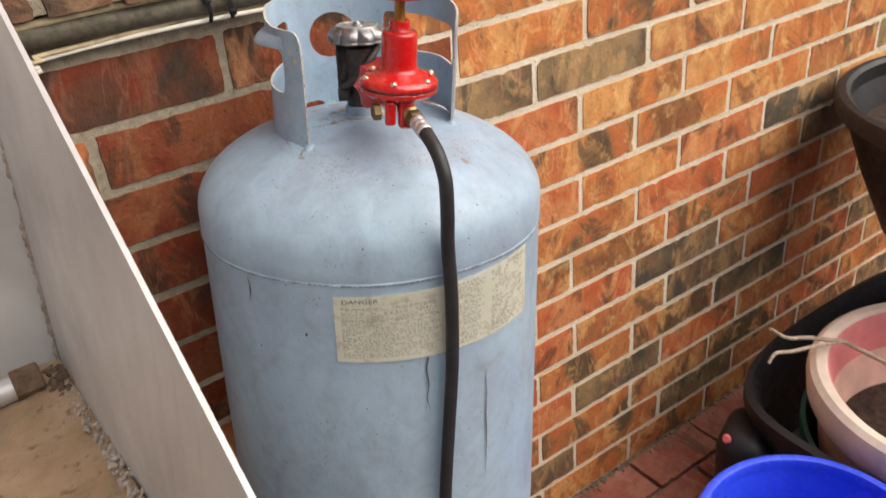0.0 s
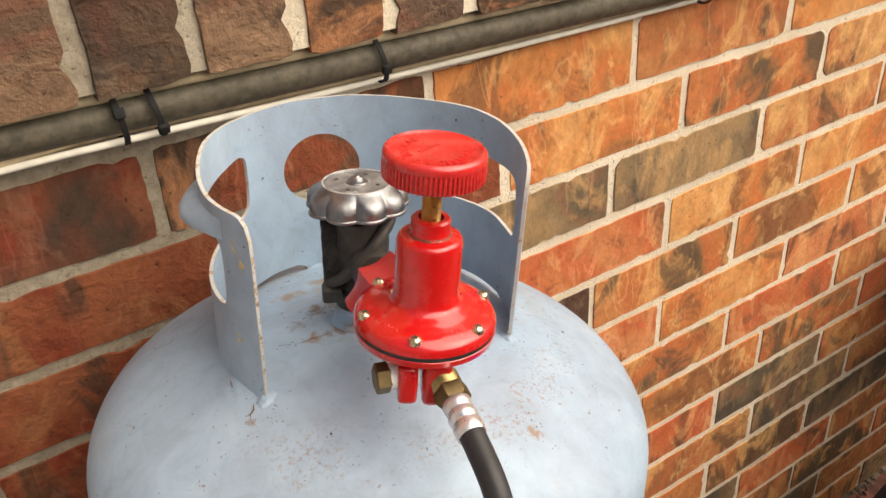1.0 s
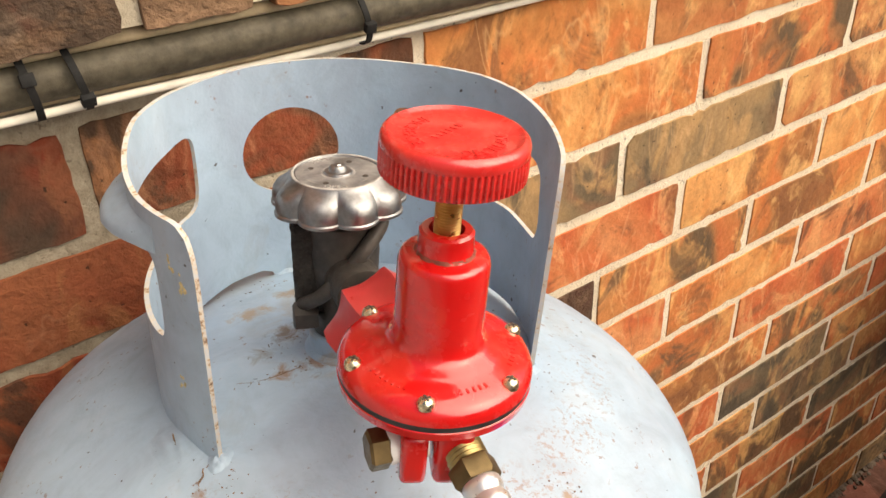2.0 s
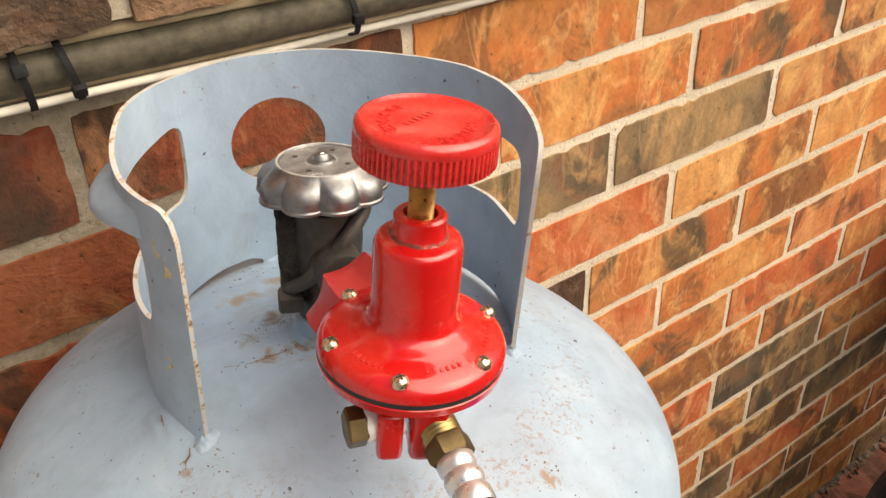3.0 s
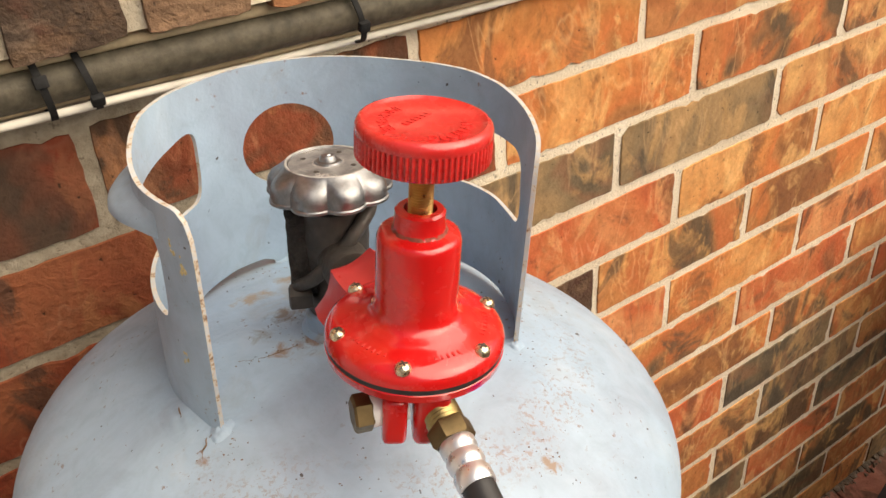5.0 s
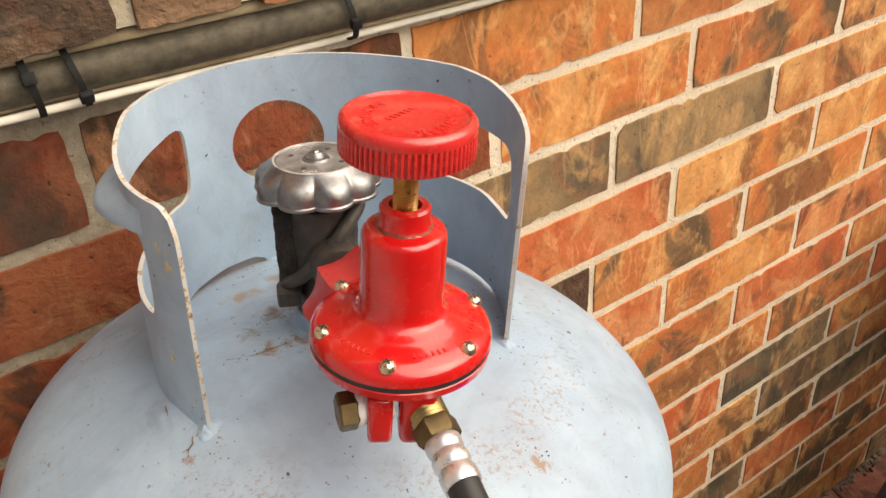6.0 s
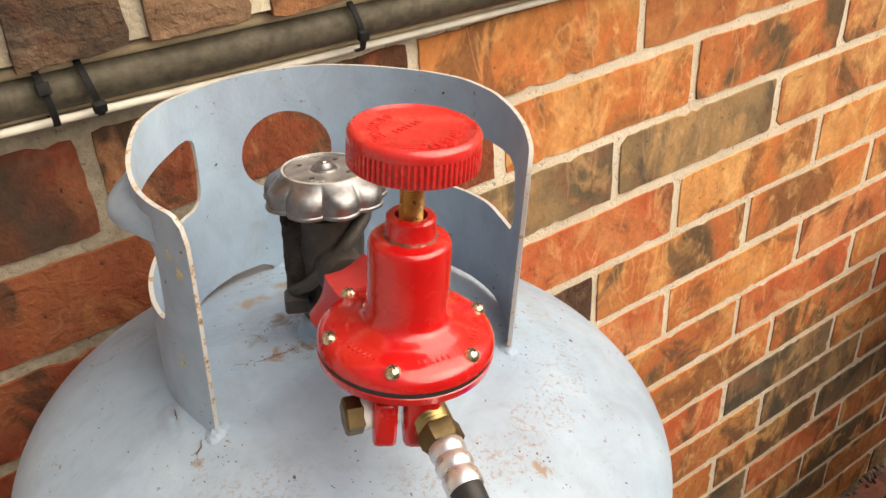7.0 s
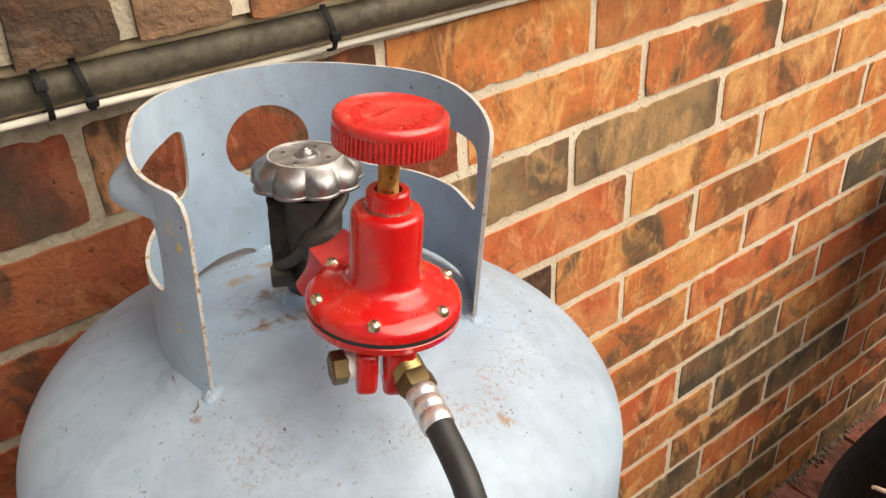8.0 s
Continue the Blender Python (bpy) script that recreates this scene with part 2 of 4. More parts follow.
REDP.node_tree.nodes["Principled BSDF"].inputs["Coat Roughness"].default_value = 0.12
REDN = plain("faded_red_plastic", (0.52, 0.045, 0.045), 0.36, var=0.14, scale=50.0, bump_mm=0.1)
WORNBRASS = plain("worn_brass", (0.40, 0.30, 0.13), 0.38, 1.0, 0.3, 120.0)
DUST = plain("brown_dust", (0.24, 0.06, 0.04), 0.9, 0.0, 0.5, 260.0, 0.3)
BRASS = plain("brass", (0.62, 0.42, 0.16), 0.34, 1.0, 0.25, 90.0)
OLDBRASS = plain("dull_brass", (0.135, 0.095, 0.045), 0.45, 0.9, 0.4, 70.0)
ZINC = plain("zinc_screw", (0.72, 0.64, 0.44), 0.28, 1.0, 0.15, 300.0)
STEEL = plain("crimped_steel", (0.76, 0.77, 0.79), 0.34, 0.85, 0.10, 90.0)
ALLOY, _nt, _b = material("cast_alloy", 0.36, 1.0)
_v = coords(_nt, 1.0)
_nt.links.new(mixed(_nt, ramp(_nt, noise_of(_nt, _v, 55.0, 5, 0.65), (0.40, 0.0), (0.66, 0.75)), (0.36, 0.365, 0.375), (0.12, 0.12, 0.12)), _b.inputs["Base Color"])
_nt.links.new(ramp(_nt, noise_of(_nt, _v, 120.0, 4), (0.3, 0.30), (0.7, 0.52)), _b.inputs["Roughness"])
bump(_nt, _b, noise_of(_nt, _v, 900.0, 4, 0.7), 0.30, 0.0005)
DULL = plain("oxidised_alloy", (0.30, 0.305, 0.31), 0.42, 0.55, 0.4, 110.0, 0.2)
CHALK = plain("chalky_letters", (0.40, 0.39, 0.375), 0.7, 0.2, 0.35, 200.0)
DARKIRON = plain("dark_casting", (0.050, 0.043, 0.037), 0.5, 0.0, 0.5, 80.0, 0.8)
KNURL = plain("rough_casting", (0.026, 0.022, 0.019), 0.8, 0.0, 0.55, 170.0, 3.0)
RUBBER = plain("black_rubber", (0.022, 0.022, 0.024), 0.5, 0.0, 0.25, 40.0, 0.1)
TAPE = plain("thread_tape", (0.80, 0.80, 0.79), 0.7, 0.0, 0.08, 200.0, 0.3)
CONDUIT = plain("weathered_conduit", (0.098, 0.084, 0.058), 0.6, 0.2, 0.38, 120.0, 0.7)
WIRE = plain("white_cable", (0.72, 0.68, 0.59), 0.6, 0.0, 0.12, 60.0)
CREAM = plain("cream_cable", (0.50, 0.40, 0.25), 0.7, 0.0, 0.3, 60.0)
TIE = plain("black_nylon", (0.004, 0.004, 0.0043), 0.8, 0.0, 0.2, 100.0)
PAPER, _nt, _b = material("aged_paper", 0.6)
_v = coords(_nt, 1.0)
_c = ramp(_nt, noise_of(_nt, _v, 22.0, 4), (0.3, (0.90, 0.88, 0.74)), (0.7, (0.94, 0.925, 0.83)))
_c = mixed(_nt, ramp(_nt, noise_of(_nt, _v, 38.0, 6, 0.7, 0.6), (0.54, 0.0), (0.66, 0.75)), _c, (0.44, 0.37, 0.26))
_nt.links.new(_c, _b.inputs["Base Color"])
INK = plain("faded_ink", (0.43, 0.41, 0.33), 0.7, 0.0, 0.5, 400.0)
INKD = plain("dark_ink", (0.07, 0.068, 0.06), 0.7, 0.0, 0.4, 300.0)
SEAM = plain("scuffed_seam", (0.17, 0.19, 0.215), 0.55, 0.0, 0.5, 60.0)
SHEET = plain("dull_aluminium_sheet", (0.61, 0.61, 0.615), 0.55, 0.15, 0.2, 7.0, 0.15)
SHEETEDGE = plain("bright_cut_edge", (0.52, 0.505, 0.51), 0.4, 0.3, 0.1, 60.0)
WELD = plain("weld_bead", (0.40, 0.35, 0.30), 0.55, 0.2, 0.3, 150.0, 1.0)
SAND, _nt, _b = material("sandy_rust", 0.95, spec=0.2)
_v = coords(_nt, 1.0)
_c = ramp(_nt, noise_of(_nt, _v, 9.0, 5, 0.6), (0.32, (0.24, 0.18, 0.125)), (0.5, (0.42, 0.29, 0.18)), (0.68, (0.50, 0.38, 0.27)))
_c = mixed(_nt, ramp(_nt, noise_of(_nt, _v, 55.0, 5, 0.7), (0.56, 0.0), (0.66, 0.7)), _c, (0.15, 0.085, 0.05))
_nt.links.new(_c, _b.inputs["Base Color"])
bump(_nt, _b, noise_of(_nt, _v, 120.0, 6, 0.7), 0.9, 0.005)
RUSTY = plain("rusty_iron", (0.13, 0.085, 0.055), 0.85, 0.0, 0.5, 90.0, 1.0)
BLACKP = plain("black_plastic", (0.012, 0.011, 0.014), 0.5, 0.0, 0.4, 20.0, 0.3)
PINK = plain("faded_pink_clay", (0.78, 0.50, 0.42), 0.75, 0.0, 0.18, 14.0, 0.6)
PINKIN = plain("pink_glaze", (0.74, 0.24, 0.25), 0.6, 0.0, 0.15, 14.0, 0.4)
PALE = plain("worn_cream_rim", (0.84, 0.70, 0.60), 0.75, 0.0, 0.15, 14.0, 0.6)
TEAL = plain("teal_plastic", (0.035, 0.16, 0.14), 0.55, 0.0, 0.2, 20.0)
BLUE = plain("blue_plastic", (0.05, 0.10, 0.92), 0.26, 0.0, 0.12, 12.0)
SOIL = plain("potting_soil", (0.055, 0.035, 0.024), 0.98, 0.0, 0.6, 70.0, 6.0)
TWIG = plain("dry_twig", (0.42, 0.33, 0.26), 0.85, 0.0, 0.35, 90.0, 0.6)
PINKDOT = plain("pink_cap", (0.70, 0.14, 0.16), 0.5, 0.0, 0.1, 60.0)
PAVER = brick_material("paver_clay", (0.34, 0.125, 0.085), (0.46, 0.220, 0.160), (0.17, 0.085, 0.060), 0.38)
MOSS = plain("moss_and_dirt", (0.17, 0.125, 0.09), 0.98, 0.0, 0.6, 60.0, 4.0)
GROUND = ground_material()


# ---- mesh helpers ----
def link(name, bm, mats, parent=None, label="", smooth=True, m=None):
    bmesh.ops.recalc_face_normals(bm, faces=bm.faces)
    me = bpy.data.meshes.new(name)
    bm.to_mesh(me)
    bm.free()
    for x in mats if isinstance(mats, (list, tuple)) else [mats]:
        me.materials.append(x)
    if smooth:
        me.polygons.foreach_set("use_smooth", [True] * len(me.polygons))
        me.set_sharp_from_angle(angle=radians(38))
    ob = new(name, me)
    if m is not None:
        ob.matrix_basis = m
    if parent:
        ob.parent = parent
    if label:
        ob["label"] = label
    return ob


def part(name, bm, mat, parent, label="", smooth=True, m=None):
    return link(name, bm, mat, parent, label, smooth, m)


def thing(name, m, label, category, group=""):
    ob = new(name)
    ob.matrix_basis = m
    ob.empty_display_size = 0.05
    return tagged(ob, label, category, group)


def lathe(profile, seg=64, bm=None, m=None, wob=None):
    """Revolve (radius, height) pairs round z. wob(angle, r, z) gives another radius."""
    bm = bm or bmesh.new()
    rings = []
    for r, z in profile:
        if r < 1e-6:
            rings.append([bm.verts.new((0, 0, z))])
            continue
        ring = []
        for i in range(seg):
            a = 2 * math.pi * i / seg
            q = wob(a, r, z) if wob else r
            ring.append(bm.verts.new((q * math.cos(a), q * math.sin(a), z)))
        rings.append(ring)
    made = [v for ring in rings for v in ring]
    for a, b in zip(rings, rings[1:]):
        for i in range(seg):
            j = (i + 1) % seg
            if len(a) == 1 and len(b) > 1:
                bm.faces.new((a[0], b[i], b[j]))
            elif len(b) == 1 and len(a) > 1:
                bm.faces.new((a[i], a[j], b[0]))
            elif len(a) > 1:
                bm.faces.new((a[i], a[j], b[j], b[i]))
    if m is not None:
        bmesh.ops.transform(bm, matrix=m, verts=made)
    return bm


def box(size, m=None, bevel=0.0, bm=None, seg=2):
    bm = bm or bmesh.new()
    r = bmesh.ops.create_cube(bm, size=1.0)
    vs = r["verts"]
    bmesh.ops.scale(bm, vec=size, verts=vs)
    if bevel:
        es = list({e for v in vs for e in v.link_edges})
        out = bmesh.ops.bevel(bm, geom=es, offset=bevel, segments=seg, profile=0.5, affect='EDGES')
        vs = list({v for f in out["faces"] for v in f.verts} | {v for v in vs if v.is_valid})
    if m is not None:
        bmesh.ops.transform(bm, matrix=m, verts=vs)
    return bm


def spline(pts, n=10):
    """Catmull-Rom through the points."""
    pts = [Vector(q) for q in pts]
    ext = [2 * pts[0] - pts[1]] + pts + [2 * pts[-1] - pts[-2]]
    out = []
    for i in range(1, len(ext) - 2):
        a, b, c, d = ext[i - 1:i + 3]
        for k in range(n):
            t = k / n
            out.append(0.5 * (2 * b + (c - a) * t + (2 * a - 5 * b + 4 * c - d) * t * t + (3 * b - a - 3 * c + d) * t ** 3))
    return out + [pts[-1]]


def tube(path, radius, seg=14, bm=None, cap=True):
    """A tube along points; radius: a number or a function of the share of its length."""
    bm = bm or bmesh.new()
    rings, up = [], Vector((0.31, 0.27, 0.9)).normalized()
    for i, q in enumerate(path):
        d = (path[min(i + 1, len(path) - 1)] - path[max(i - 1, 0)]).normalized()
        u = (up - d * up.dot(d)).normalized()
        up = u
        w = d.cross(u)
        r = radius(i / (len(path) - 1)) if callable(radius) else radius
        rings.append([bm.verts.new(q + r * (u * math.cos(2 * math.pi * k / seg) + w * math.sin(2 * math.pi * k / seg))) for k in range(seg)])
    for a, b in zip(rings, rings[1:]):
        for k in range(seg):
            bm.faces.new((a[k], a[(k + 1) % seg], b[(k + 1) % seg], b[k]))
    if cap:
        bm.faces.new(rings[0][::-1])
        bm.faces.new(rings[-1])
    return bm


def along(a, d):
    """A pose at a whose z axis points along d."""
    return Matrix.Translation(a) @ Vector(d).to_track_quat("Z", "Y").to_matrix().to_4x4()


def inside(q, poly):
    x, y, hit = q[0], q[1], False
    for (x1, y1), (x2, y2) in zip(poly, poly[1:] + poly[:1]):
        if (y1 > y) != (y2 > y) and x < (x2 - x1) * (y - y1) / (y2 - y1) + x1:
            hit = not hit
    return hit


def dense(poly, step, metric):
    out = []
    for a, b in zip(poly, poly[1:] + poly[:1]):
        n = max(1, int(math.hypot((b[0] - a[0]) * metric, b[1] - a[1]) / step))
        out += [(a[0] + (b[0] - a[0]) * k / n, a[1] + (b[1] - a[1]) * k / n) for k in range(n)]
    return out


def smooth_loop(poly, n=5):
    pts = [Vector((a, b, 0)) for a, b in poly]
    m = len(pts)
    out = []
    for i in range(m):
        a, b, c, d = pts[i - 1], pts[i], pts[(i + 1) % m], pts[(i + 2) % m]
        for k in range(n):
            t = k / n
            q = 0.5 * (2 * b + (c - a) * t + (2 * a - 5 * b + 4 * c - d) * t * t + (3 * b - a - 3 * c + d) * t ** 3)
            out.append((q.x, q.y))
    return out


def bent_sheet(outer, holes, place, thick, step, metric):
    """A sheet cut to an outline with holes, in (angle, height), bent by place(angle, height, out) and given a thickness; cut edges get the second material."""
    from mathutils.geometry import delaunay_2d_cdt
    loops = [dense(outer, step, metric)] + [dense(h, step, metric) for h in holes]
    pts, edges = [], []
    for lp in loops:
        s = len(pts)
        pts += lp
        edges += [(s + i, s + (i + 1) % len(lp)) for i in range(len(lp))]
    xs, ys = [q[0] for q in outer], [q[1] for q in outer]
    gx, gy = 2.5, 0.008
    x = min(xs) + gx / 2
    while x < max(xs):
        y = min(ys) + gy / 2
        while y < max(ys):
            near = any(math.hypot((x - a) * metric, y - b) < step * 0.8 for a, b in pts[:sum(map(len, loops))])
            if not near and inside((x, y), outer) and not any(inside((x, y), h) for h in holes):
                pts.append((x, y))
            y += gy
        x += gx
    v2, _, faces, *_ = delaunay_2d_cdt([Vector((a * metric, b)) for a, b in pts], edges, [], 0, 1e-7)
    v2 = [(v.x / metric, v.y) for v in v2]
    keep = []
    for f in faces:
        c = (sum(v2[i][0] for i in f) / 3, sum(v2[i][1] for i in f) / 3)
        if inside(c, outer) and not any(inside(c, h) for h in holes):
            keep.append(f)
    bm = bmesh.new()
    front = [bm.verts.new(place(a, b, thick / 2)) for a, b in v2]
    back = [bm.verts.new(place(a, b, -thick / 2)) for a, b in v2]
    count = {}
    for f in keep:
        bm.faces.new([front[i] for i in f])
        bm.faces.new([back[i] for i in reversed(f)])
        for i, j in zip(f, f[1:] + f[:1]):
            k = (min(i, j), max(i, j))
            count[k] = count.get(k, 0) + 1
    for (i, j), n in count.items():
        if n == 1:
            bm.faces.new((front[i], front[j], back[j], back[i])).material_index = 1
    bmesh.ops.delete(bm, geom=[v for v in bm.verts if not v.link_faces], context='VERTS')
    return bm

# ---- setting: ground, house wall ----

bm = bmesh.new()
N = 24
grid = [[bm.verts.new((x, y, 0.0)) for y in [-60 + 60.975 * (j / N) ** 0.4 for j in range(N + 1)]] for x in [s * 60 * (i / N) ** 2.5 for s, i in [(-1, k) for k in range(N, 0, -1)] + [(1, k) for k in range(N + 1)]]]
for a, b in zip(grid, grid[1:]):
    for j in range(N):
        bm.faces.new((a[j], a[j + 1], b[j + 1], b[j]))
for v in bm.verts:
    v.co.z = -0.012 + 0.006 * noise.noise(v.co * 3)
ground = tagged(link("ground", bm, GROUND), "old weathered concrete yard", "ground", kind="structure")

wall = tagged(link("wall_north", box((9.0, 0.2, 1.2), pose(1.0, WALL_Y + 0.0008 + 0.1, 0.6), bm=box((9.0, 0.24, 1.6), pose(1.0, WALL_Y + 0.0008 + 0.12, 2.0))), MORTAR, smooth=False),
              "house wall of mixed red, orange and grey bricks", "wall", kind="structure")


def brick_bm(w, h, d, rng, rough=0.0019):
    """One brick lying along x, its face towards -y, with straight but crumbly edges."""
    bm = bmesh.new()
    nx, nz = 26, 8
    rim = [(-0.5 + i / nx, -0.5) for i in range(nx)] + [(0.5, -0.5 + i / nz) for i in range(nz)] + [(0.5 - i / nx, 0.5) for i in range(nx)] + [(-0.5, 0.5 - i / nz) for i in range(nz)]
    back, mid, front = [], [], []
    seed = Vector((rng.uniform(0, 90), rng.uniform(0, 90), rng.uniform(0, 90)))
    for x, z in rim:
        wave = noise.noise(seed + Vector((x * w * 22, z * h * 22, 0))) * rough * 0.6
        fine = rng.uniform(-rough, rough) * 0.36
        chip = rough * 1.5 if rng.random() < 0.05 else 0.0
        nxd, nzd = (math.copysign(1, x) if abs(x) == 0.5 else 0), (math.copysign(1, z) if abs(z) == 0.5 else 0)
        px, pz = x * w + nxd * (wave + fine - chip), z * h + nzd * (wave + fine - chip)
        if nxd and nzd:
            k = rng.uniform(0.0, 0.0010)
            px, pz = px - nxd * k, pz - nzd * k
        k = rng.uniform(0.0002, 0.0007)
        back.append(bm.verts.new((px, d, pz)))
        mid.append(bm.verts.new((px, rng.uniform(0.0003, 0.0010), pz)))
        front.append(bm.verts.new((px - math.copysign(min(k, abs(px)), x), -0.0004, pz - math.copysign(min(k, abs(pz)), z))))
    n = len(rim)
    for a, b in ((back, mid), (mid, front)):
        for i in range(n):
            bm.faces.new((a[i], a[(i + 1) % n], b[(i + 1) % n], b[i]))
    bm.faces.new(front[::-1])
    return bm


def shape_set(name, w, h, d, variants, seed, rough=0.0019, mats=BRICK):
    out = []
    for k in range(len(mats)):
        row = []
        for j in range(variants):
            bm = brick_bm(w, h, d, random.Random(seed + 31 * k + j), rough)
            bmesh.ops.recalc_face_normals(bm, faces=bm.faces)
            me = bpy.data.meshes.new(name)
            bm.to_mesh(me)
            bm.free()
            me.materials.append(mats[k])
            row.append(me)
        out.append(row)
    return out


# Unseen grey wall behind the camera, added to dim the lower tank and brickwork.
BLOCKER = plain("plain_grey_blocker", (0.185, 0.185, 0.19), 0.85, 0.0, 0.35, 12.0, 1.0)
tagged(link("wall_south", box((9.0, 0.03, 2.0), pose(1.0, -1.9, 0.99)), BLOCKER, smooth=False), "plain grey wall added out of view to shade the lower tank and brickwork", "fence", kind="structure")

# Another unseen wall, added to block sky light from the left.
tagged(link("wall_west", box((0.03, 2.85, 2.5), pose(-0.66, -0.455, 1.24)), BLOCKER, smooth=False), "plain grey wall added out of view to dim light from the left", "fence", kind="structure")

# ---- propane tank, leaning a little on uneven ground ----
AX = Vector((0.0994, 0.0398, 0.9942))
XA = Vector((0.995, -0.004, -0.0993))
YA = AX.cross(XA)
TANK_M = Matrix(((XA.x, YA.x, AX.x, 0.4602), (XA.y, YA.y, AX.y, 0.7363), (XA.z, YA.z, AX.z, 0.0), (0, 0, 0, 1)))
H0 = 1.0058          # height along the axis from which the upper parts are reckoned
TR = 0.1900
DOME = 0.0910        # rise of the domed head
tank = thing("propane_tank", TANK_M, "tall weathered pale blue-grey propane tank against the brick wall", "gas tank")


def dome(r):
    return H0 - 0.016 + DOME * math.sqrt(max(0.0, 1 - (r / TR) ** 2))


def dent(a, r, z):
    return r + 0.0007 * noise.noise(Vector((math.cos(a) * 2.2, math.sin(a) * 2.2, z * 5)))


prof = [(0.150, 0.062), (0.165, 0.075), (0.178, 0.098), (0.185, 0.13)]
prof += [(TR - 0.0008, 0.16 + (H0 - 0.046 - 0.16) * i / 12) for i in range(13)]
prof += [(TR - 0.0002, H0 - 0.0435), (TR + 0.0003, H0 - 0.0415), (TR - 0.0006, H0 - 0.0395), (TR, H0 - 0.0375), (TR, H0 - 0.026)]
prof += [(TR * math.cos(a), H0 - 0.016 + DOME * math.sin(a)) for a in [math.pi / 2 * i / 26 for i in range(26)]] + [(0.0, dome(0))]
part("body", lathe(prof, 128, wob=dent), TANK, tank)
part("foot_ring", lathe([(0.150, 0.021), (0.153, 0.021), (0.153, 0.085), (0.150, 0.085), (0.150, 0.021)], 96), TANK, tank)
seam = bmesh.new()
for i in range(220):
    a0 = 2 * math.pi * i / 220
    bmesh.ops.create_icosphere(seam, subdivisions=1, radius=0.0012 + 0.0005 * math.sin(i * 1.7) * math.sin(i * 0.37), matrix=Matrix.Translation(((TR + 0.0002) * math.cos(a0), (TR + 0.0002) * math.sin(a0), H0 - 0.0415 + 0.0006 * math.sin(7 * a0))) @ Matrix.Rotation(a0, 4, 'Z') @ Matrix.Diagonal((0.5, 2.6, 0.8, 1)))
part("weld_seam", seam, SEAM, tank, "weld bead round the shoulder")


def collar_r(a, h=0.06):
    """Radius of the guard; one end leans inwards towards its foot."""
    lean = min(1.0, max(0.0, (20 - a) / 65)) * min(1.2, max(0.0, (0.176 - h) / 0.11))
    return 0.0985 - 0.0035 * math.cos(radians(a)) - 0.0068 * lean


def on_collar(a, h, out=0.0):
    r = collar_r(a, h) + out
    return Vector((0.0037 + r * math.cos(radians(a)), -0.0025 + r * math.sin(radians(a)), H0 + h))


def pick(table, x):
    for (x0, y0), (x1, y1) in zip(table, table[1:]):
        if x <= x1:
            t = (x - x0) / (x1 - x0)
            return y0 + (y1 - y0) * t
    return table[-1][1]


TOP = [(-48, 0.1745), (-40, 0.1768), (-32, 0.1785), (-24, 0.1815), (-13, 0.1848), (-2, 0.1880), (14, 0.1902), (42, 0.1905), (70, 0.1922), (97, 0.1918), (116, 0.1900), (129, 0.1896), (146, 0.1878), (163, 0.1800), (178, 0.1758), (213, 0.1745)]
BOT = [(-50, 0.054), (-17.5, 0.054), (-16.5, 0.0600), (-14, 0.0632), (-8, 0.0652), (8, 0.0660), (22, 0.0662), (30, 0.0640), (33, 0.054), (91.5, 0.054), (92, 0.0610), (93, 0.0655), (97, 0.0684), (109, 0.0684), (124, 0.0655), (130, 0.0625), (134, 0.054), (203, 0.054)]
A0, A1 = -46.5, 202.0
outer = [(a, pick(BOT, a)) for a in sorted([A0 + (A1 - A0) * i / 60 for i in range(61)] + [q for q, _ in BOT[1:-1]])]
outer += [(A1, 0.150), (A1 - 0.3, 0.162), (A1 - 1.6, 0.170), (A1 - 4.0, 0.1742)]
outer += [(a, pick(TOP, a)) for a in [A1 - 6 - (A1 - 6 - (A0 + 6)) * i / 60 for i in range(61)]]
outer += [(A0 + 3.5, 0.1738), (A0 + 1.6, 0.170), (A0 + 0.3, 0.163), (A0, 0.152)]
LEFT = smooth_loop([(119, 0.160), (121.5, 0.1640), (125, 0.1640), (132, 0.1616), (144, 0.1590), (154, 0.1580), (166, 0.1577), (176, 0.1570), (183, 0.1552), (186.5, 0.149), (187, 0.132), (186, 0.117), (182, 0.1125), (168, 0.1128), (145, 0.116), (129, 0.1205), (122, 0.1227), (119.2, 0.130), (118.6, 0.145)])
RIGHT = smooth_loop([(48, 0.152), (47, 0.1615), (44, 0.1646), (38, 0.1640), (14.4, 0.1625), (1, 0.1597), (-10, 0.1588), (-16, 0.1575), (-20.2, 0.152), (-21.5, 0.140), (-22.5, 0.127), (-20.5, 0.1185), (-17, 0.1172), (-9, 0.1184), (0, 0.1208), (14, 0.1213), (30, 0.1215), (45, 0.1225), (48, 0.131)])
ROUND = [(83.5 + 16.9 * math.cos(2 * math.pi * i / 44), 0.1410 + 0.0252 * math.sin(2 * math.pi * i / 44)) for i in range(44)]
collar = part("collar", bent_sheet(outer, [LEFT, RIGHT, ROUND], on_collar, 0.0023, 0.0022, radians(1) * 0.0985), [TANK, EDGE], tank, "curved steel guard with hand holes and rusty edges")

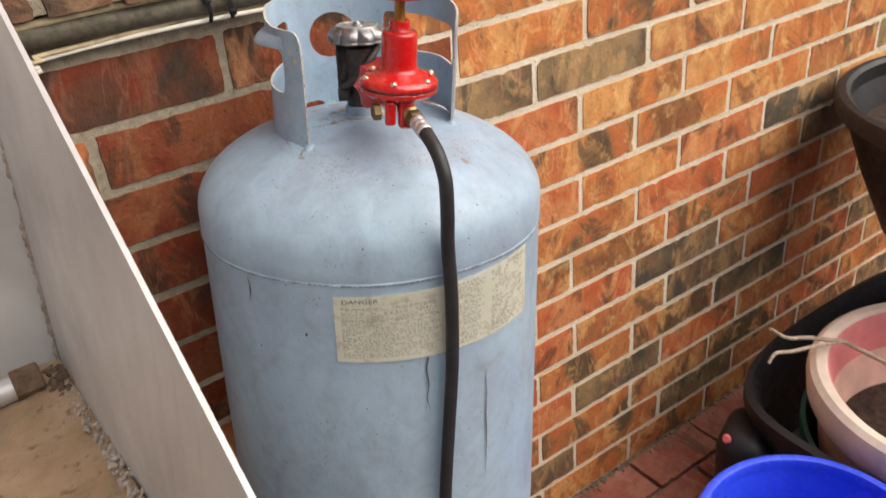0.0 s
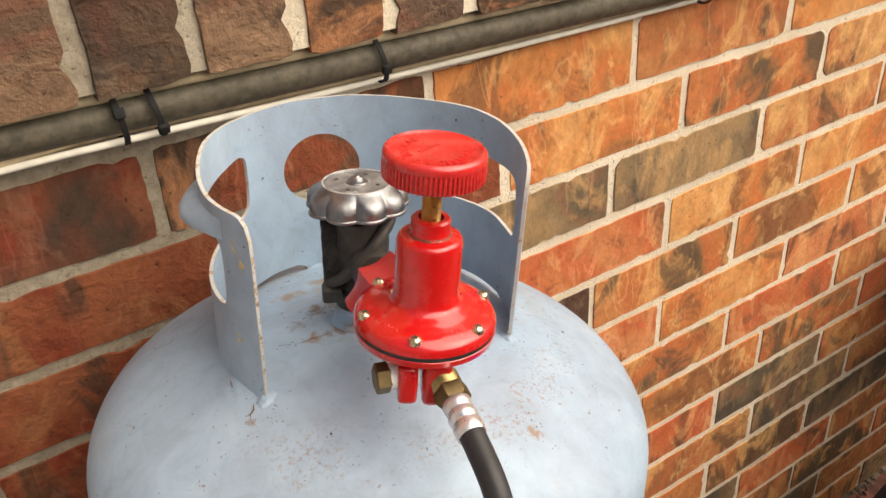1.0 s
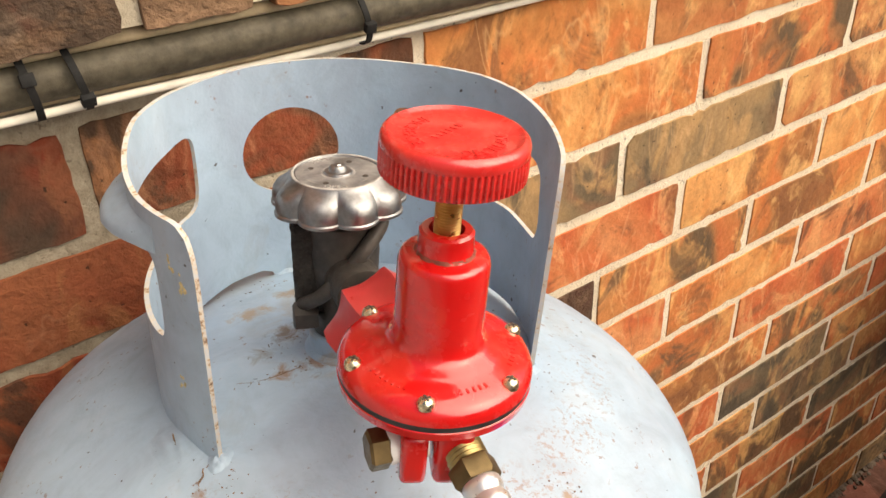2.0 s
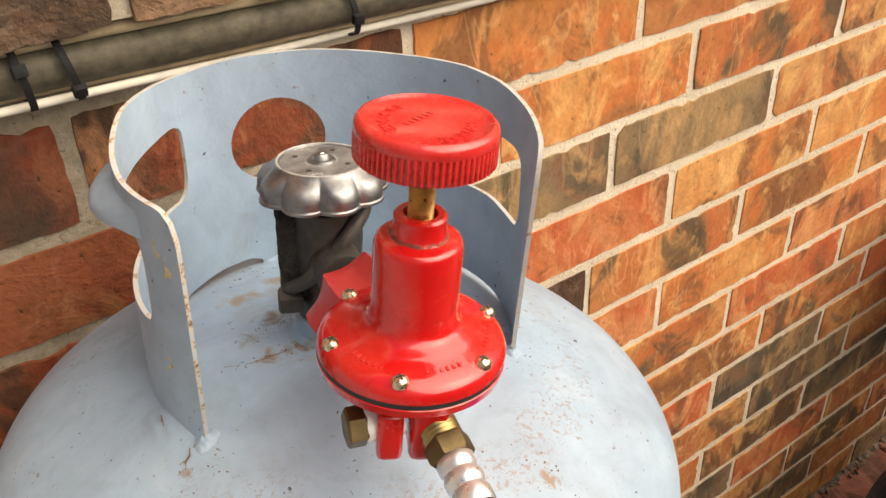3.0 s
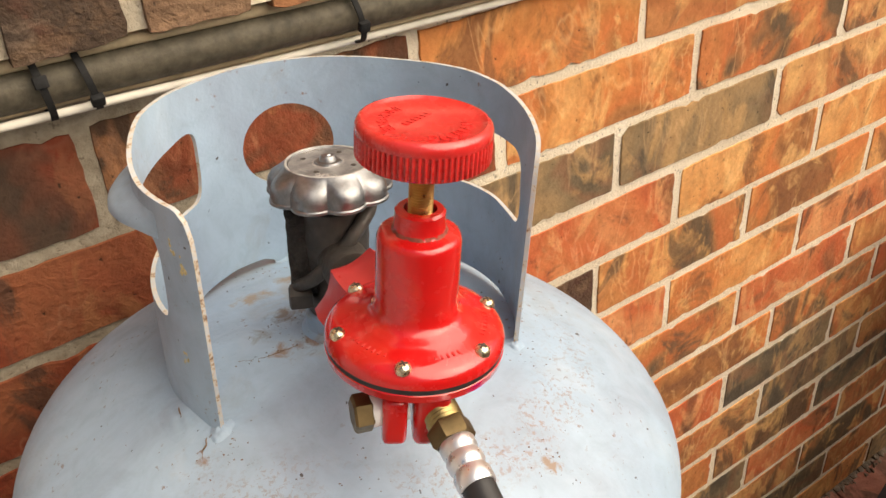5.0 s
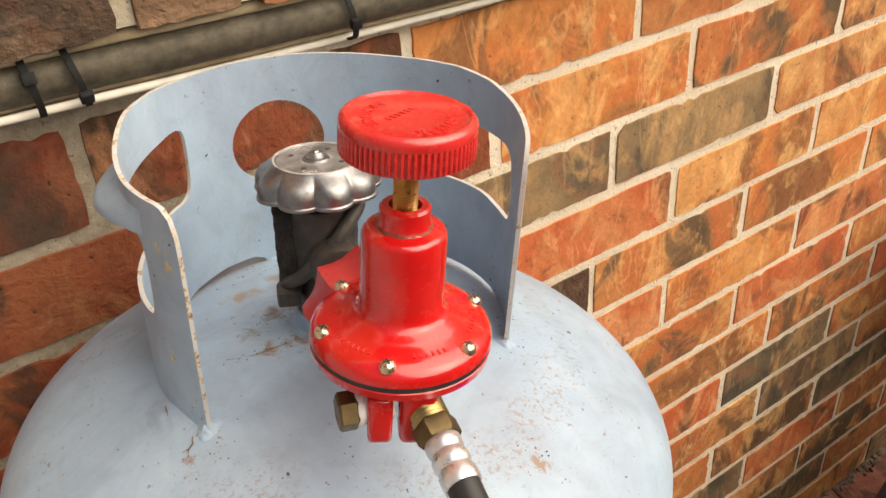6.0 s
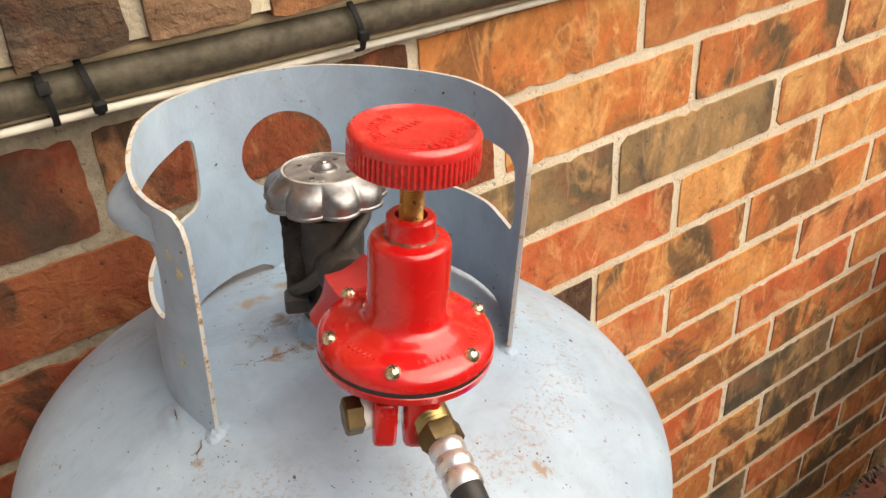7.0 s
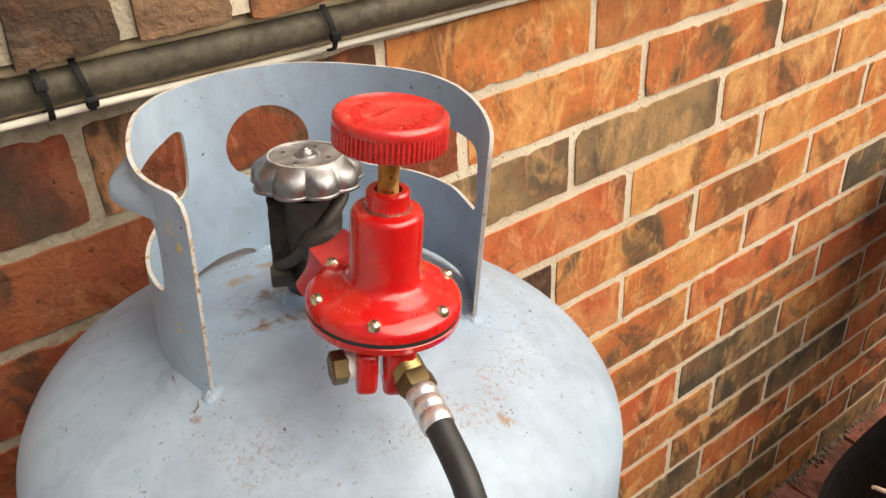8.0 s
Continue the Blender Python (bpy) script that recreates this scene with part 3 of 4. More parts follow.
# the lip folded outwards over the hand hole
bm = bmesh.new()
rows = []
LIP_H = [(143, 0.1665), (146, 0.1630), (151, 0.1600), (160, 0.1575), (168, 0.1572), (175, 0.1572), (182, 0.1570), (188, 0.1560)]
LIP_OUT = [(143, 0.0005), (146, 0.0060), (151, 0.0095), (160, 0.0125), (168, 0.0118), (175, 0.0088), (182, 0.0040), (188, 0.0002)]
for i in range(31):
    ang = 143 + 45 * i / 30
    row = []
    for j in range(9):
        v = j / 8
        q = on_collar(ang, 0.1680 + (pick(LIP_H, ang) - 0.1680) * v ** 1.2, 0.0012 + pick(LIP_OUT, ang) * math.sin(v * math.pi / 2))
        row.append(bm.verts.new(q))
    rows.append(row)
for a, b in zip(rows, rows[1:]):
    for j in range(8):
        bm.faces.new((a[j], a[j + 1], b[j + 1], b[j]))
bmesh.ops.remove_doubles(bm, verts=bm.verts, dist=1e-5)
bmesh.ops.solidify(bm, geom=bm.faces[:], thickness=0.002)
part("folded_lip", bm, [TANK, EDGE], collar, "lip folded outwards, dirty white")

# swollen welds where the guard's feet meet the dome, with brown cracks along them


def mound(ang, out, la, lr, high, seed):
    """A low uneven swelling on the dome; la along the guard, lr across it."""
    bm = bmesh.new()
    r0 = collar_r(ang) + out
    c = Vector((0.0037 + r0 * math.cos(radians(ang)), -0.0025 + r0 * math.sin(radians(ang)), 0))
    ex, ey = Vector((math.cos(radians(ang)), math.sin(radians(ang)), 0)), Vector((-math.sin(radians(ang)), math.cos(radians(ang)), 0))
    n = 26
    g = []
    for i in range(n + 1):
        row = []
        for j in range(n + 1):
            u, v = 2 * i / n - 1, 2 * j / n - 1
            q = c + ex * (u * lr) + ey * (v * la)
            k = max(0.0, 1 - math.hypot(u, v) * (1 + 0.35 * noise.noise(Vector((u * 1.7, v * 1.7, seed)))))
            k = k * k * (3 - 2 * k)
            z = dome(math.hypot(q.x, q.y)) - 0.0008 + high * k * (1 + 0.5 * noise.noise(Vector((u * 4, v * 4, seed + 3))))
            row.append(bm.verts.new((q.x, q.y, z)))
        g.append(row)
    for p, q in zip(g, g[1:]):
        for j in range(n):
            bm.faces.new((p[j], q[j], q[j + 1], p[j + 1]))
    return bm


for ang, out, la, lr, high, seed in ((189, 0.0050, 0.026, 0.0150, 0.0032, 1), (201.5, 0.0005, 0.0080, 0.0080, 0.0042, 5), (-45.5, 0.0, 0.0065, 0.0065, 0.0048, 8), (88, 0.0, 0.010, 0.006, 0.0035, 11)):
    part("weld", mound(ang, out, la, lr, high, seed), TANK, collar, "painted-over weld")


def crack(pts, w, lift):
    """A thin ragged brown line lying on the dome."""
    path = []
    for x, y in pts:
        path.append((x, y, dome(math.hypot(x, y)) + lift))
    path = [q + Vector((noise.noise(q * 300), noise.noise(q * 310 + Vector((5, 0, 0))), 0)) * 0.0007 for q in spline(path, 8)]
    part("crack", tube(path, lambda t: w * (0.25 + 0.75 * abs(math.sin(3.1 * t + 9 * w * 1000))), 6), CRACK, tank, "brown rust line in the paint")


CRACK = plain("rust_line", (0.21, 0.13, 0.075), 0.95, 0.0, 0.6, 300.0, 0.5)
crack([(-0.0985, -0.0400), (-0.1005, -0.0435), (-0.1030, -0.0460), (-0.1045, -0.0490)], 0.0004, 0.0014)
crack([(-0.1020, -0.0130), (-0.1030, -0.0165), (-0.1042, -0.0200)], 0.0004, 0.0026)
crack([(-0.066, -0.003), (-0.058, -0.008), (-0.052, -0.010), (-0.044, -0.011), (-0.036, -0.012)], 0.00028, -0.0001)

# chips where older yellowish paint shows
CHIP = plain("old_yellow_paint", (0.56, 0.47, 0.24), 0.8, 0.0, 0.4, 500.0, 0.4)
rng = random.Random(4)
for ang, h, n in ((193.5, 0.1555, 7), (197.5, 0.1480, 9), (192.0, 0.0950, 6)):
    bm = bmesh.new()
    for i in range(n):
        q = on_collar(ang + rng.gauss(0, 0.7), h + rng.gauss(0, 0.0028), 0.0012)
        bmesh.ops.create_icosphere(bm, subdivisions=1, radius=rng.uniform(0.0007, 0.0014), matrix=Matrix.Translation(q) @ Matrix.Rotation(radians(ang), 4, 'Z') @ Matrix.Diagonal((0.18, 1.0, 1.2, 1)))
    tagged(part("paint_chip", bm, CHIP, collar, "chipped spot of older yellowish paint"), kind="stuff")

# warning label wrapped round the shell
LAB = part("warning_label", bmesh.new(), PAPER, tank, "yellowed paper danger label with faded small print")


def on_shell(a, h, out):
    return Vector(((TR + out) * math.cos(radians(a)), (TR + out) * math.sin(radians(a)), H0 + h))


def lab_at(u, v, out):
    """u, v from 0 to 1 across and down the label."""
    a = -132.7 + 68.4 * u
    top = -0.0528 + 0.0090 * u * u
    return on_shell(a, top - v * (0.0717 + 0.0073 * u), out)


bm = bmesh.new()
rows = [[bm.verts.new(lab_at((i + (0.10 * noise.noise(Vector((j * .9, i, 3))) if i in (0, 48) else 0)) / 48, j / 14, 0.0006)) for j in range(15)] for i in range(49)]
for a, b in zip(rows, rows[1:]):
    for j in range(14):
        bm.faces.new((a[j], b[j], b[j + 1], a[j + 1]))
bmesh.ops.solidify(bm, geom=bm.faces[:], thickness=0.0003)
bmesh.ops.recalc_face_normals(bm, faces=bm.faces)
bm.to_mesh(LAB.data)
bm.free()

bm = bmesh.new()
rng = random.Random(5)


def bar(u0, u1, v, h):
    n = max(2, int((u1 - u0) * 60))
    lo = [bm.verts.new(lab_at(u0 + (u1 - u0) * i / n, v + h, 0.0010)) for i in range(n + 1)]
    hi = [bm.verts.new(lab_at(u0 + (u1 - u0) * i / n, v, 0.0010)) for i in range(n + 1)]
    for i in range(n):
        bm.faces.new((lo[i], lo[i + 1], hi[i + 1], hi[i]))


for c0, c1 in ((0.03, 0.46), (0.50, 0.70), (0.73, 0.975)):
    v = 0.06 if c0 > 0.2 else 0.17
    while v < 0.93:
        u = c0
        end = c1 - rng.uniform(0, 0.05)
        hh = rng.choice((0.012, 0.012, 0.017))
        while u < end:
            w = rng.uniform(0.006, 0.026)
            if rng.random() < (0.86 if c0 < 0.7 else 0.6):
                bar(u, min(end, u + w), v, hh)
            u += w + rng.uniform(0.004, 0.008)
        v += hh + rng.choice((0.013, 0.015, 0.022))
bar(0.03, 0.46, 0.345, 0.006)
bar(0.03, 0.46, 0.118, 0.003)
part("small_print", bm, INK, LAB, "faded lines of small print")

fc = bpy.data.curves.new("danger", 'FONT')
fc.body, fc.size, fc.extrude = "DANGER", 1.0, 0.0
tmp = bpy.data.objects.new("danger", fc)
scene.collection.objects.link(tmp)
bpy.context.view_layer.update()
flat = bpy.data.meshes.new_from_object(tmp.evaluated_get(bpy.context.evaluated_depsgraph_get()))
bpy.data.objects.remove(tmp)
bm = bmesh.new()
bm.from_mesh(flat)
wid = max(v.co.x for v in bm.verts)
for v in bm.verts:
    v.co = lab_at(0.035 + 0.155 * v.co.x / wid, 0.10 - 0.062 * v.co.y / 0.72, 0.0012)
part("heading", bm, INKD, LAB, "heading DANGER", smooth=False)

# long scratches in the paint below the label
for a, h0, h1, w in ((-106, -0.085, -0.19, 0.0022), (-85, -0.165, -0.30, 0.0026), (-161, -0.045, -0.075, 0.002), (-142, -0.095, -0.099, 0.004)):
    bm = bmesh.new()
    n = 14
    l, r = [], []
    for i in range(n + 1):
        h = h0 + (h1 - h0) * i / n
        j = noise.noise(Vector((a, h * 60, 0))) * 0.9
        ww = math.degrees(w / TR) * 0.5 * math.sin(math.pi * (0.08 + 0.84 * i / n)) * (0.6 + 0.5 * abs(noise.noise(Vector((h * 90, a, 1)))))
        l.append(bm.verts.new(on_shell(a + j - ww, h, 0.0005)))
        r.append(bm.verts.new(on_shell(a + j + ww, h, 0.0005)))
    for i in range(n):
        bm.faces.new((l[i], r[i], r[i + 1], l[i + 1]))
    part("scratch", bm, INKD, tank, "dark scuff in the paint")

# grit and rust crumbs that have gathered on top
RUST = plain("rust_crumbs", (0.17, 0.10, 0.055), 0.95, 0.0, 0.6, 300.0, 0.5)
bm = bmesh.new()
rng = random.Random(12)
for cx, cy, sx, sy, n in ((-0.036, 0.010, 0.007, 0.005, 26), (-0.028, -0.014, 0.006, 0.004, 26), (-0.050, -0.008, 0.012, 0.002, 24), (0.030, -0.130, 0.006, 0.007, 26), (0.012, 0.080, 0.030, 0.004, 40), (-0.092, -0.052, 0.007, 0.006, 22), (0.066, -0.080, 0.008, 0.008, 20), (-0.05, -0.10, 0.03, 0.008, 34), (0.0, 0.0, 0.09, 0.08, 40)):
    for i in range(n):
        x, y = rng.gauss(cx, sx), rng.gauss(cy, sy)
        if math.hypot(x, y) < 0.16:
            bmesh.ops.create_icosphere(bm, subdivisions=1, radius=rng.uniform(0.0001, 0.00048), matrix=Matrix.Translation((x, y, dome(math.hypot(x, y)) + 0.0001)) @ pose(0, 0, 0, 0, 0, rng.uniform(0, 180)) @ Matrix.Diagonal((1.5, 1, 0.45, 1)))
tagged(link("grit", bm, RUST, m=TANK_M), "brown grit and rust crumbs lying on the tank", "grit", kind="stuff")
# valve under the guard
VX, VY = -0.009, -0.007
VM = pose(VX, VY, H0)
valve = part("valve", lathe([(0.0155, 0.0845), (0.0155, 0.089), (0.0148, 0.091), (0.015, 0.112), (0.0175, 0.114), (0.0185, 0.128), (0.0180, 0.146), (0.013, 0.150), (0.008, 0.152), (0.008, 0.160), (0, 0.160)], 48), DARKIRON, tank, "dark cast tank valve")
valve.matrix_basis = VM
part("spud", lathe([(0.0215, 0.066), (0.0205, 0.074), (0.0180, 0.0765), (0.0175, 0.0850), (0.0165, 0.0858), (0, 0.0858)], 48), TANK, valve, "painted threaded boss")
left = Vector((-0.86, 0.40, 0)).normalized()
front = Vector((-0.40, -0.86, 0)).normalized()
LM = Matrix(((left.x, front.x, 0, 0), (left.y, front.y, 0, 0), (0, 0, 1, 0), (0, 0, 0, 1)))
bm = box((0.013, 0.024, 0.052))
bmesh.ops.subdivide_edges(bm, edges=bm.edges[:], cuts=15, use_grid_fill=True)
for v in bm.verts:
    c = Vector((v.co.x / 0.0065, v.co.y / 0.012, v.co.z / 0.026))
    v.co *= 1 - 0.03 * max(0, sorted(map(abs, c))[1] - 0.8) * 5
    v.co += Vector((v.co.x / 0.0065, v.co.y / 0.012, 0)) * (0.0009 * noise.noise(v.co * 700) + 0.0005 * noise.noise(v.co * 1500))
bmesh.ops.transform(bm, matrix=LM @ pose(0.0165, 0.000, 0.126), verts=bm.verts)
part("relief_port", bm, KNURL, valve, "rough black casting")
bm = tube(spline([LM @ Vector(q) for q in ((0.020, 0.012, 0.106), (0.012, 0.0185, 0.113), (0.003, 0.0215, 0.123), (-0.008, 0.0205, 0.135), (-0.018, 0.0125, 0.146), (-0.019, 0.002, 0.149))], 6), 0.0036, 10)
part("strap", bm, DARKIRON, valve, "dark cast rib")
hexm = LM @ pose(0.019, 0.012, 0.100, 0, 90, 0)
part("bleed_screw", lathe([(0, -0.006), (0.0068, -0.006), (0.0075, -0.004), (0.0075, 0.005), (0.0055, 0.006), (0, 0.006)], 6, m=hexm), DARKIRON, valve)
part("outlet", lathe([(0.0, 0.0), (0.0125, 0.0), (0.0125, 0.034), (0, 0.034)], 32, m=pose(0, 0, 0.120) @ along((0, 0, 0), (-0.21, -0.97, 0.02))), DARKIRON, valve)


def lobes(a, r, z):
    """Nine bulging grips with creases between them."""
    k = min(1.0, max(0.0, (r - 0.0218) / 0.005))
    bulge = abs(math.cos(4.5 * (a + 0.340))) ** 0.75
    return r * (1 + k * (0.050 - 0.135 * (1 - bulge)))


wheel = part("handwheel", lathe([(0.0, 0.1715), (0.0030, 0.1715), (0.0038, 0.1708), (0.0044, 0.1690), (0.0062, 0.1688), (0.0068, 0.1676), (0.0196, 0.1676), (0.0200, 0.1683), (0.0216, 0.1683), (0.0222, 0.1674), (0.0234, 0.1664), (0.0250, 0.1650), (0.0274, 0.1632), (0.0292, 0.1604), (0.0299, 0.1570), (0.0297, 0.1546), (0.0304, 0.1540), (0.0304, 0.1528), (0.0294, 0.1522), (0.0280, 0.1530), (0.0262, 0.1570), (0.0225, 0.1625), (0.010, 0.1640), (0, 0.1640)], 216, wob=lobes), ALLOY, valve, "scalloped cast alloy handwheel")
for i in range(4):
    a = radians(38 + 90 * i)
    part("hole", lathe([(0, 0.1680), (0.0014, 0.1680), (0.0014, 0.1664)], 12, m=pose(0.0135 * math.cos(a), 0.0135 * math.sin(a), 0)), DARKIRON, wheel)
part("centre_screw", lathe([(0, 0.1722), (0.0016, 0.1722), (0.0022, 0.1714)], 6), ALLOY, wheel)


def bottom_text(body, radius, z, size, mid_deg, mat, parent, name, label, depth=0.0004):
    """Raised letters set round a circle, feet outwards, so that they read from the near side."""
    fc = bpy.data.curves.new(name, 'FONT')
    fc.body, fc.size, fc.extrude, fc.align_x = body, size, depth / 2, 'CENTER'
    t = bpy.data.objects.new(name, fc)
    scene.collection.objects.link(t)
    bpy.context.view_layer.update()
    me = bpy.data.meshes.new_from_object(t.evaluated_get(bpy.context.evaluated_depsgraph_get()))
    bpy.data.objects.remove(t)
    bm = bmesh.new()
    bm.from_mesh(me)
    for v in bm.verts:
        a = radians(mid_deg) + v.co.x / radius
        r = radius - v.co.y
        v.co = Vector((r * math.cos(a), r * math.sin(a), z + v.co.z + depth / 2))
    part(name, bm, mat, parent, label, smooth=False)


bottom_text("OPEN", 0.0186, 0.1678, 0.0044, -122, CHALK, wheel, "lettering", "raised word OPEN")
bottom_text("CLOSE", 0.0186, 0.1678, 0.0044, 88, CHALK, wheel, "lettering", "raised word CLOSE")

part("top_disc", lathe([(0.0064, 0.1672), (0.0066, 0.16785), (0.0194, 0.16785), (0.0197, 0.1672)], 64), DULL, wheel, "oxidised flat top")
for mid in (-75, -168, 40, 137):
    bm = bmesh.new()
    rows = [[bm.verts.new((r * math.cos(radians(mid + 3 * i)), r * math.sin(radians(mid + 3 * i)), 0.16815)) for r in (0.0158, 0.0164)] for i in range(-4, 5)]
    for p, q in zip(rows, rows[1:]):
        bm.faces.new((p[0], q[0], q[1], p[1]))
    bmesh.ops.solidify(bm, geom=bm.faces[:], thickness=0.0004)
    part("arrow_mark", bm, CHALK, wheel, "rubbed raised line")
part("worn_ring", lathe([(0.0200, 0.1682), (0.0204, 0.1686), (0.0212, 0.1686), (0.0216, 0.1682)], 64), CHALK, wheel, "rubbed pale ring")
part("worn_ring", lathe([(0.0070, 0.1675), (0.0073, 0.1679), (0.0079, 0.1679), (0.0082, 0.1675)], 40), CHALK, wheel, "rubbed pale ring")

# ---- red regulator on the valve ----
RZ = Vector((0.125, -0.030, 1.0)).normalized()
RX = (Vector((1, 0, 0)) - RZ * RZ.x).normalized()
RY = RZ.cross(RX)
RG = Matrix(((RX.x, RY.x, RZ.x, 0.5470), (RX.y, RY.y, RZ.y, 0.6703), (RX.z, RY.z, RZ.z, 1.1418), (0, 0, 0, 1)))
reg = thing("gas_regulator", RG, "glossy red adjustable gas regulator screwed onto the tank valve", "regulator")
bonnet = part("bonnet", lathe([(0.0, 0.046), (0.0060, 0.046), (0.0062, 0.0532)] +
               [(0.0064, 0.0535), (0.0088, 0.0535), (0.0098, 0.0526), (0.0100, 0.0454), (0.0108, 0.0444), (0.0146, 0.0439), (0.0159, 0.0430), (0.0166, 0.0408), (0.0168, 0.0150), (0.0171, 0.0108), (0.0180, 0.0084), (0.0198, 0.0070), (0.0222, 0.0062), (0.0236, 0.0054), (0.0258, 0.0044), (0.0300, 0.0034), (0.0336, 0.0020), (0.0352, 0.0008), (0.0362, -0.0006), (0.0370, -0.0026), (0.0370, -0.0047), (0.0364, -0.0053), (0.0, -0.0053)], 96), RED, reg)
part("gasket", lathe([(0, -0.0049), (0.0366, -0.0049), (0.0368, -0.0058), (0.0366, -0.0074), (0, -0.0074)], 96), RUBBER, reg, "thin black gasket")
lower = part("lower_body", lathe([(0, -0.0070), (0.0364, -0.0070), (0.0370, -0.0076), (0.0366, -0.0108), (0.0335, -0.0135), (0.0260, -0.0170), (0.0190, -0.0190), (0.0, -0.0200)], 96), RED, reg)


def seen_from(deg):
    return Matrix.Rotation(radians(deg), 4, 'Z')


# two bosses below, one for the plug and one for the hose
bm = box((0.0240, 0.0100, 0.0225), seen_from(241) @ pose(0.0195, -0.0093, -0.0262), 0.0026, seg=3)
part("boss", bm, RED, lower)
bm = box((0.0240, 0.0150, 0.0265), seen_from(241) @ pose(0.0165, 0.0058, -0.0282), 0.0035, seg=3)
part("boss", bm, RED, lower)
part("web", box((0.020, 0.020, 0.014), seen_from(243) @ pose(0.002, 0, -0.0235), 0.002), RED, lower)
for i in range(6):
    a = radians(107.5 + 60.5 * i)
    bolt = part("screw", lathe([(0, 0.0026), (0.0008, 0.0026), (0.0020, 0.0022), (0.0030, 0.0012), (0.0033, 0.0), (0.0033, -0.0012)], 20, m=pose(0.0327 * math.cos(a), 0.0327 * math.sin(a), 0.0022)), ZINC, bonnet, "zinc pan-head screw")
    bm = box((0.0034, 0.0007, 0.0006), pose(0.0327 * math.cos(a), 0.0327 * math.sin(a), 0.0046, 0, 0, 40 * i))
    box((0.0007, 0.0034, 0.0006), pose(0.0327 * math.cos(a), 0.0327 * math.sin(a), 0.0046, 0, 0, 40 * i), bm=bm)
    part("slot", bm, DARKIRON, bolt)
# threaded stem: close rings
thread = [(0.0, 0.040)]
z = 0.040
while z < 0.0780:
    thread += [(0.0048, z), (0.0048, z + 0.0002), (0.0041, z + 0.0007)]
    z += 0.0011
part("stem", lathe(thread + [(0, z)], 32), BRASS, reg, "threaded brass stem")
part("dust_ring", lathe([(0.0098, 0.0449), (0.0100, 0.0456), (0.0103, 0.0452), (0.0108, 0.0446), (0.0111, 0.0440)], 64, wob=lambda a, r, z: r + 0.0006 * noise.noise(Vector((math.cos(a) * 5, math.sin(a) * 5, r * 900)))), DUST, bonnet, "brown dust in the groove")


def ribs(a, r, z):
    return r + (0.0005 * max(-1.0, min(1.0, 2.2 * math.sin(70 * a) + 0.5)) if 0.0750 < z < 0.0840 and r > 0.0235 else 0)


knob = part("knob", lathe([(0, 0.0755), (0.0060, 0.0755), (0.0060, 0.0725), (0.0085, 0.0725), (0.0085, 0.0758), (0.0215, 0.0748), (0.0238, 0.0748), (0.0246, 0.0756), (0.0246, 0.0838), (0.0248, 0.0844), (0.0250, 0.0852), (0.0250, 0.0866), (0.0246, 0.0881), (0.0237, 0.0891), (0.0226, 0.0895), (0.0214, 0.0888), (0.0200, 0.0880), (0.0, 0.0878)], 560, wob=ribs), REDP, reg, "ribbed red plastic adjusting knob")
bottom_text("DECREASE", 0.0172, 0.0879, 0.0062, -72, REDP, knob, "lettering", "raised word DECREASE", 0.0003)
bottom_text("INCREASE", 0.0172, 0.0879, 0.0062, 140, REDP, knob, "lettering", "raised word INCREASE", 0.0003)
bm = bmesh.new()
for i in range(6):
    box((0.0018, 0.0026, 0.0003), pose(-0.006 + 0.0027 * i, 0.004, 0.0880, 0, 0, 12), bm=bm)
bmesh.ops.transform(bm, matrix=Matrix.Rotation(radians(20), 4, 'Z'), verts=bm.verts)
part("mark", bm, REDP, knob)
# faint cast letters round the flange
for mid, n in ((200, 7), (262, 6), (322, 7)):
    bm = bmesh.new()
    for i in range(n):
        a = radians(mid + (i - n / 2) * 5.0)
        box((0.0022, 0.0009, 0.0004), pose(0.0285 * math.cos(a), 0.0285 * math.sin(a), 0.0038, 0, 6, math.degrees(a)), bm=bm)
    tagged(part("cast_mark", bm, RED, bonnet), kind="stuff")

# plug with thread tape on one side
PD = Vector((-0.95, 0.28, -0.03)).normalized()
PA = Vector((-0.0098, -0.0165, -0.0250))
part("thread_tape", lathe([(0, 0.004), (0.0066, 0.004), (0.0070, 0.009), (0.0066, 0.0115), (0.0070, 0.0135), (0.0065, 0.0155), (0.0069, 0.0175), (0.0066, 0.0187), (0, 0.0187)], 28, m=along(PA, PD)), TAPE, lower, "white thread tape")
plug = part("plug", lathe([(0, 0.0182), (0.0070, 0.0182), (0.0080, 0.0190), (0.0080, 0.0250), (0.0068, 0.0260), (0, 0.0260)], 6, m=along(PA, PD)), OLDBRASS, lower, "tarnished brass hex plug")

# inlet with a lobed hand nut towards the valve
inv = RG.inverted()
VP = inv @ (TANK_M @ Vector((VX, VY, H0 + 0.120)))
ID = (VP - Vector((0, 0, -0.018))).normalized()
part("inlet", lathe([(0, 0.0), (0.0115, 0.0), (0.0115, 0.060), (0, 0.060)], 32, m=along((0, 0, -0.018), ID)), RED, lower)


def nut_lobes(a, r, z):
    return r * (1.07 - 0.17 * abs(math.sin(4 * a)) ** 0.8) if r > 0.016 else r


part("hand_nut", lathe([(0, 0.026), (0.0150, 0.026), (0.0215, 0.029), (0.0250, 0.034), (0.0260, 0.044), (0.0250, 0.052), (0.0225, 0.0555), (0.0140, 0.0575), (0, 0.0575)], 96, m=along((0, 0, -0.018), ID), wob=nut_lobes), REDN, reg, "faded red lobed plastic hand nut")
part("seal", lathe([(0, 0.0570), (0.0125, 0.0570), (0.0125, 0.0660), (0, 0.0660)], 28, m=along((0, 0, -0.018), ID)), TAPE, reg)

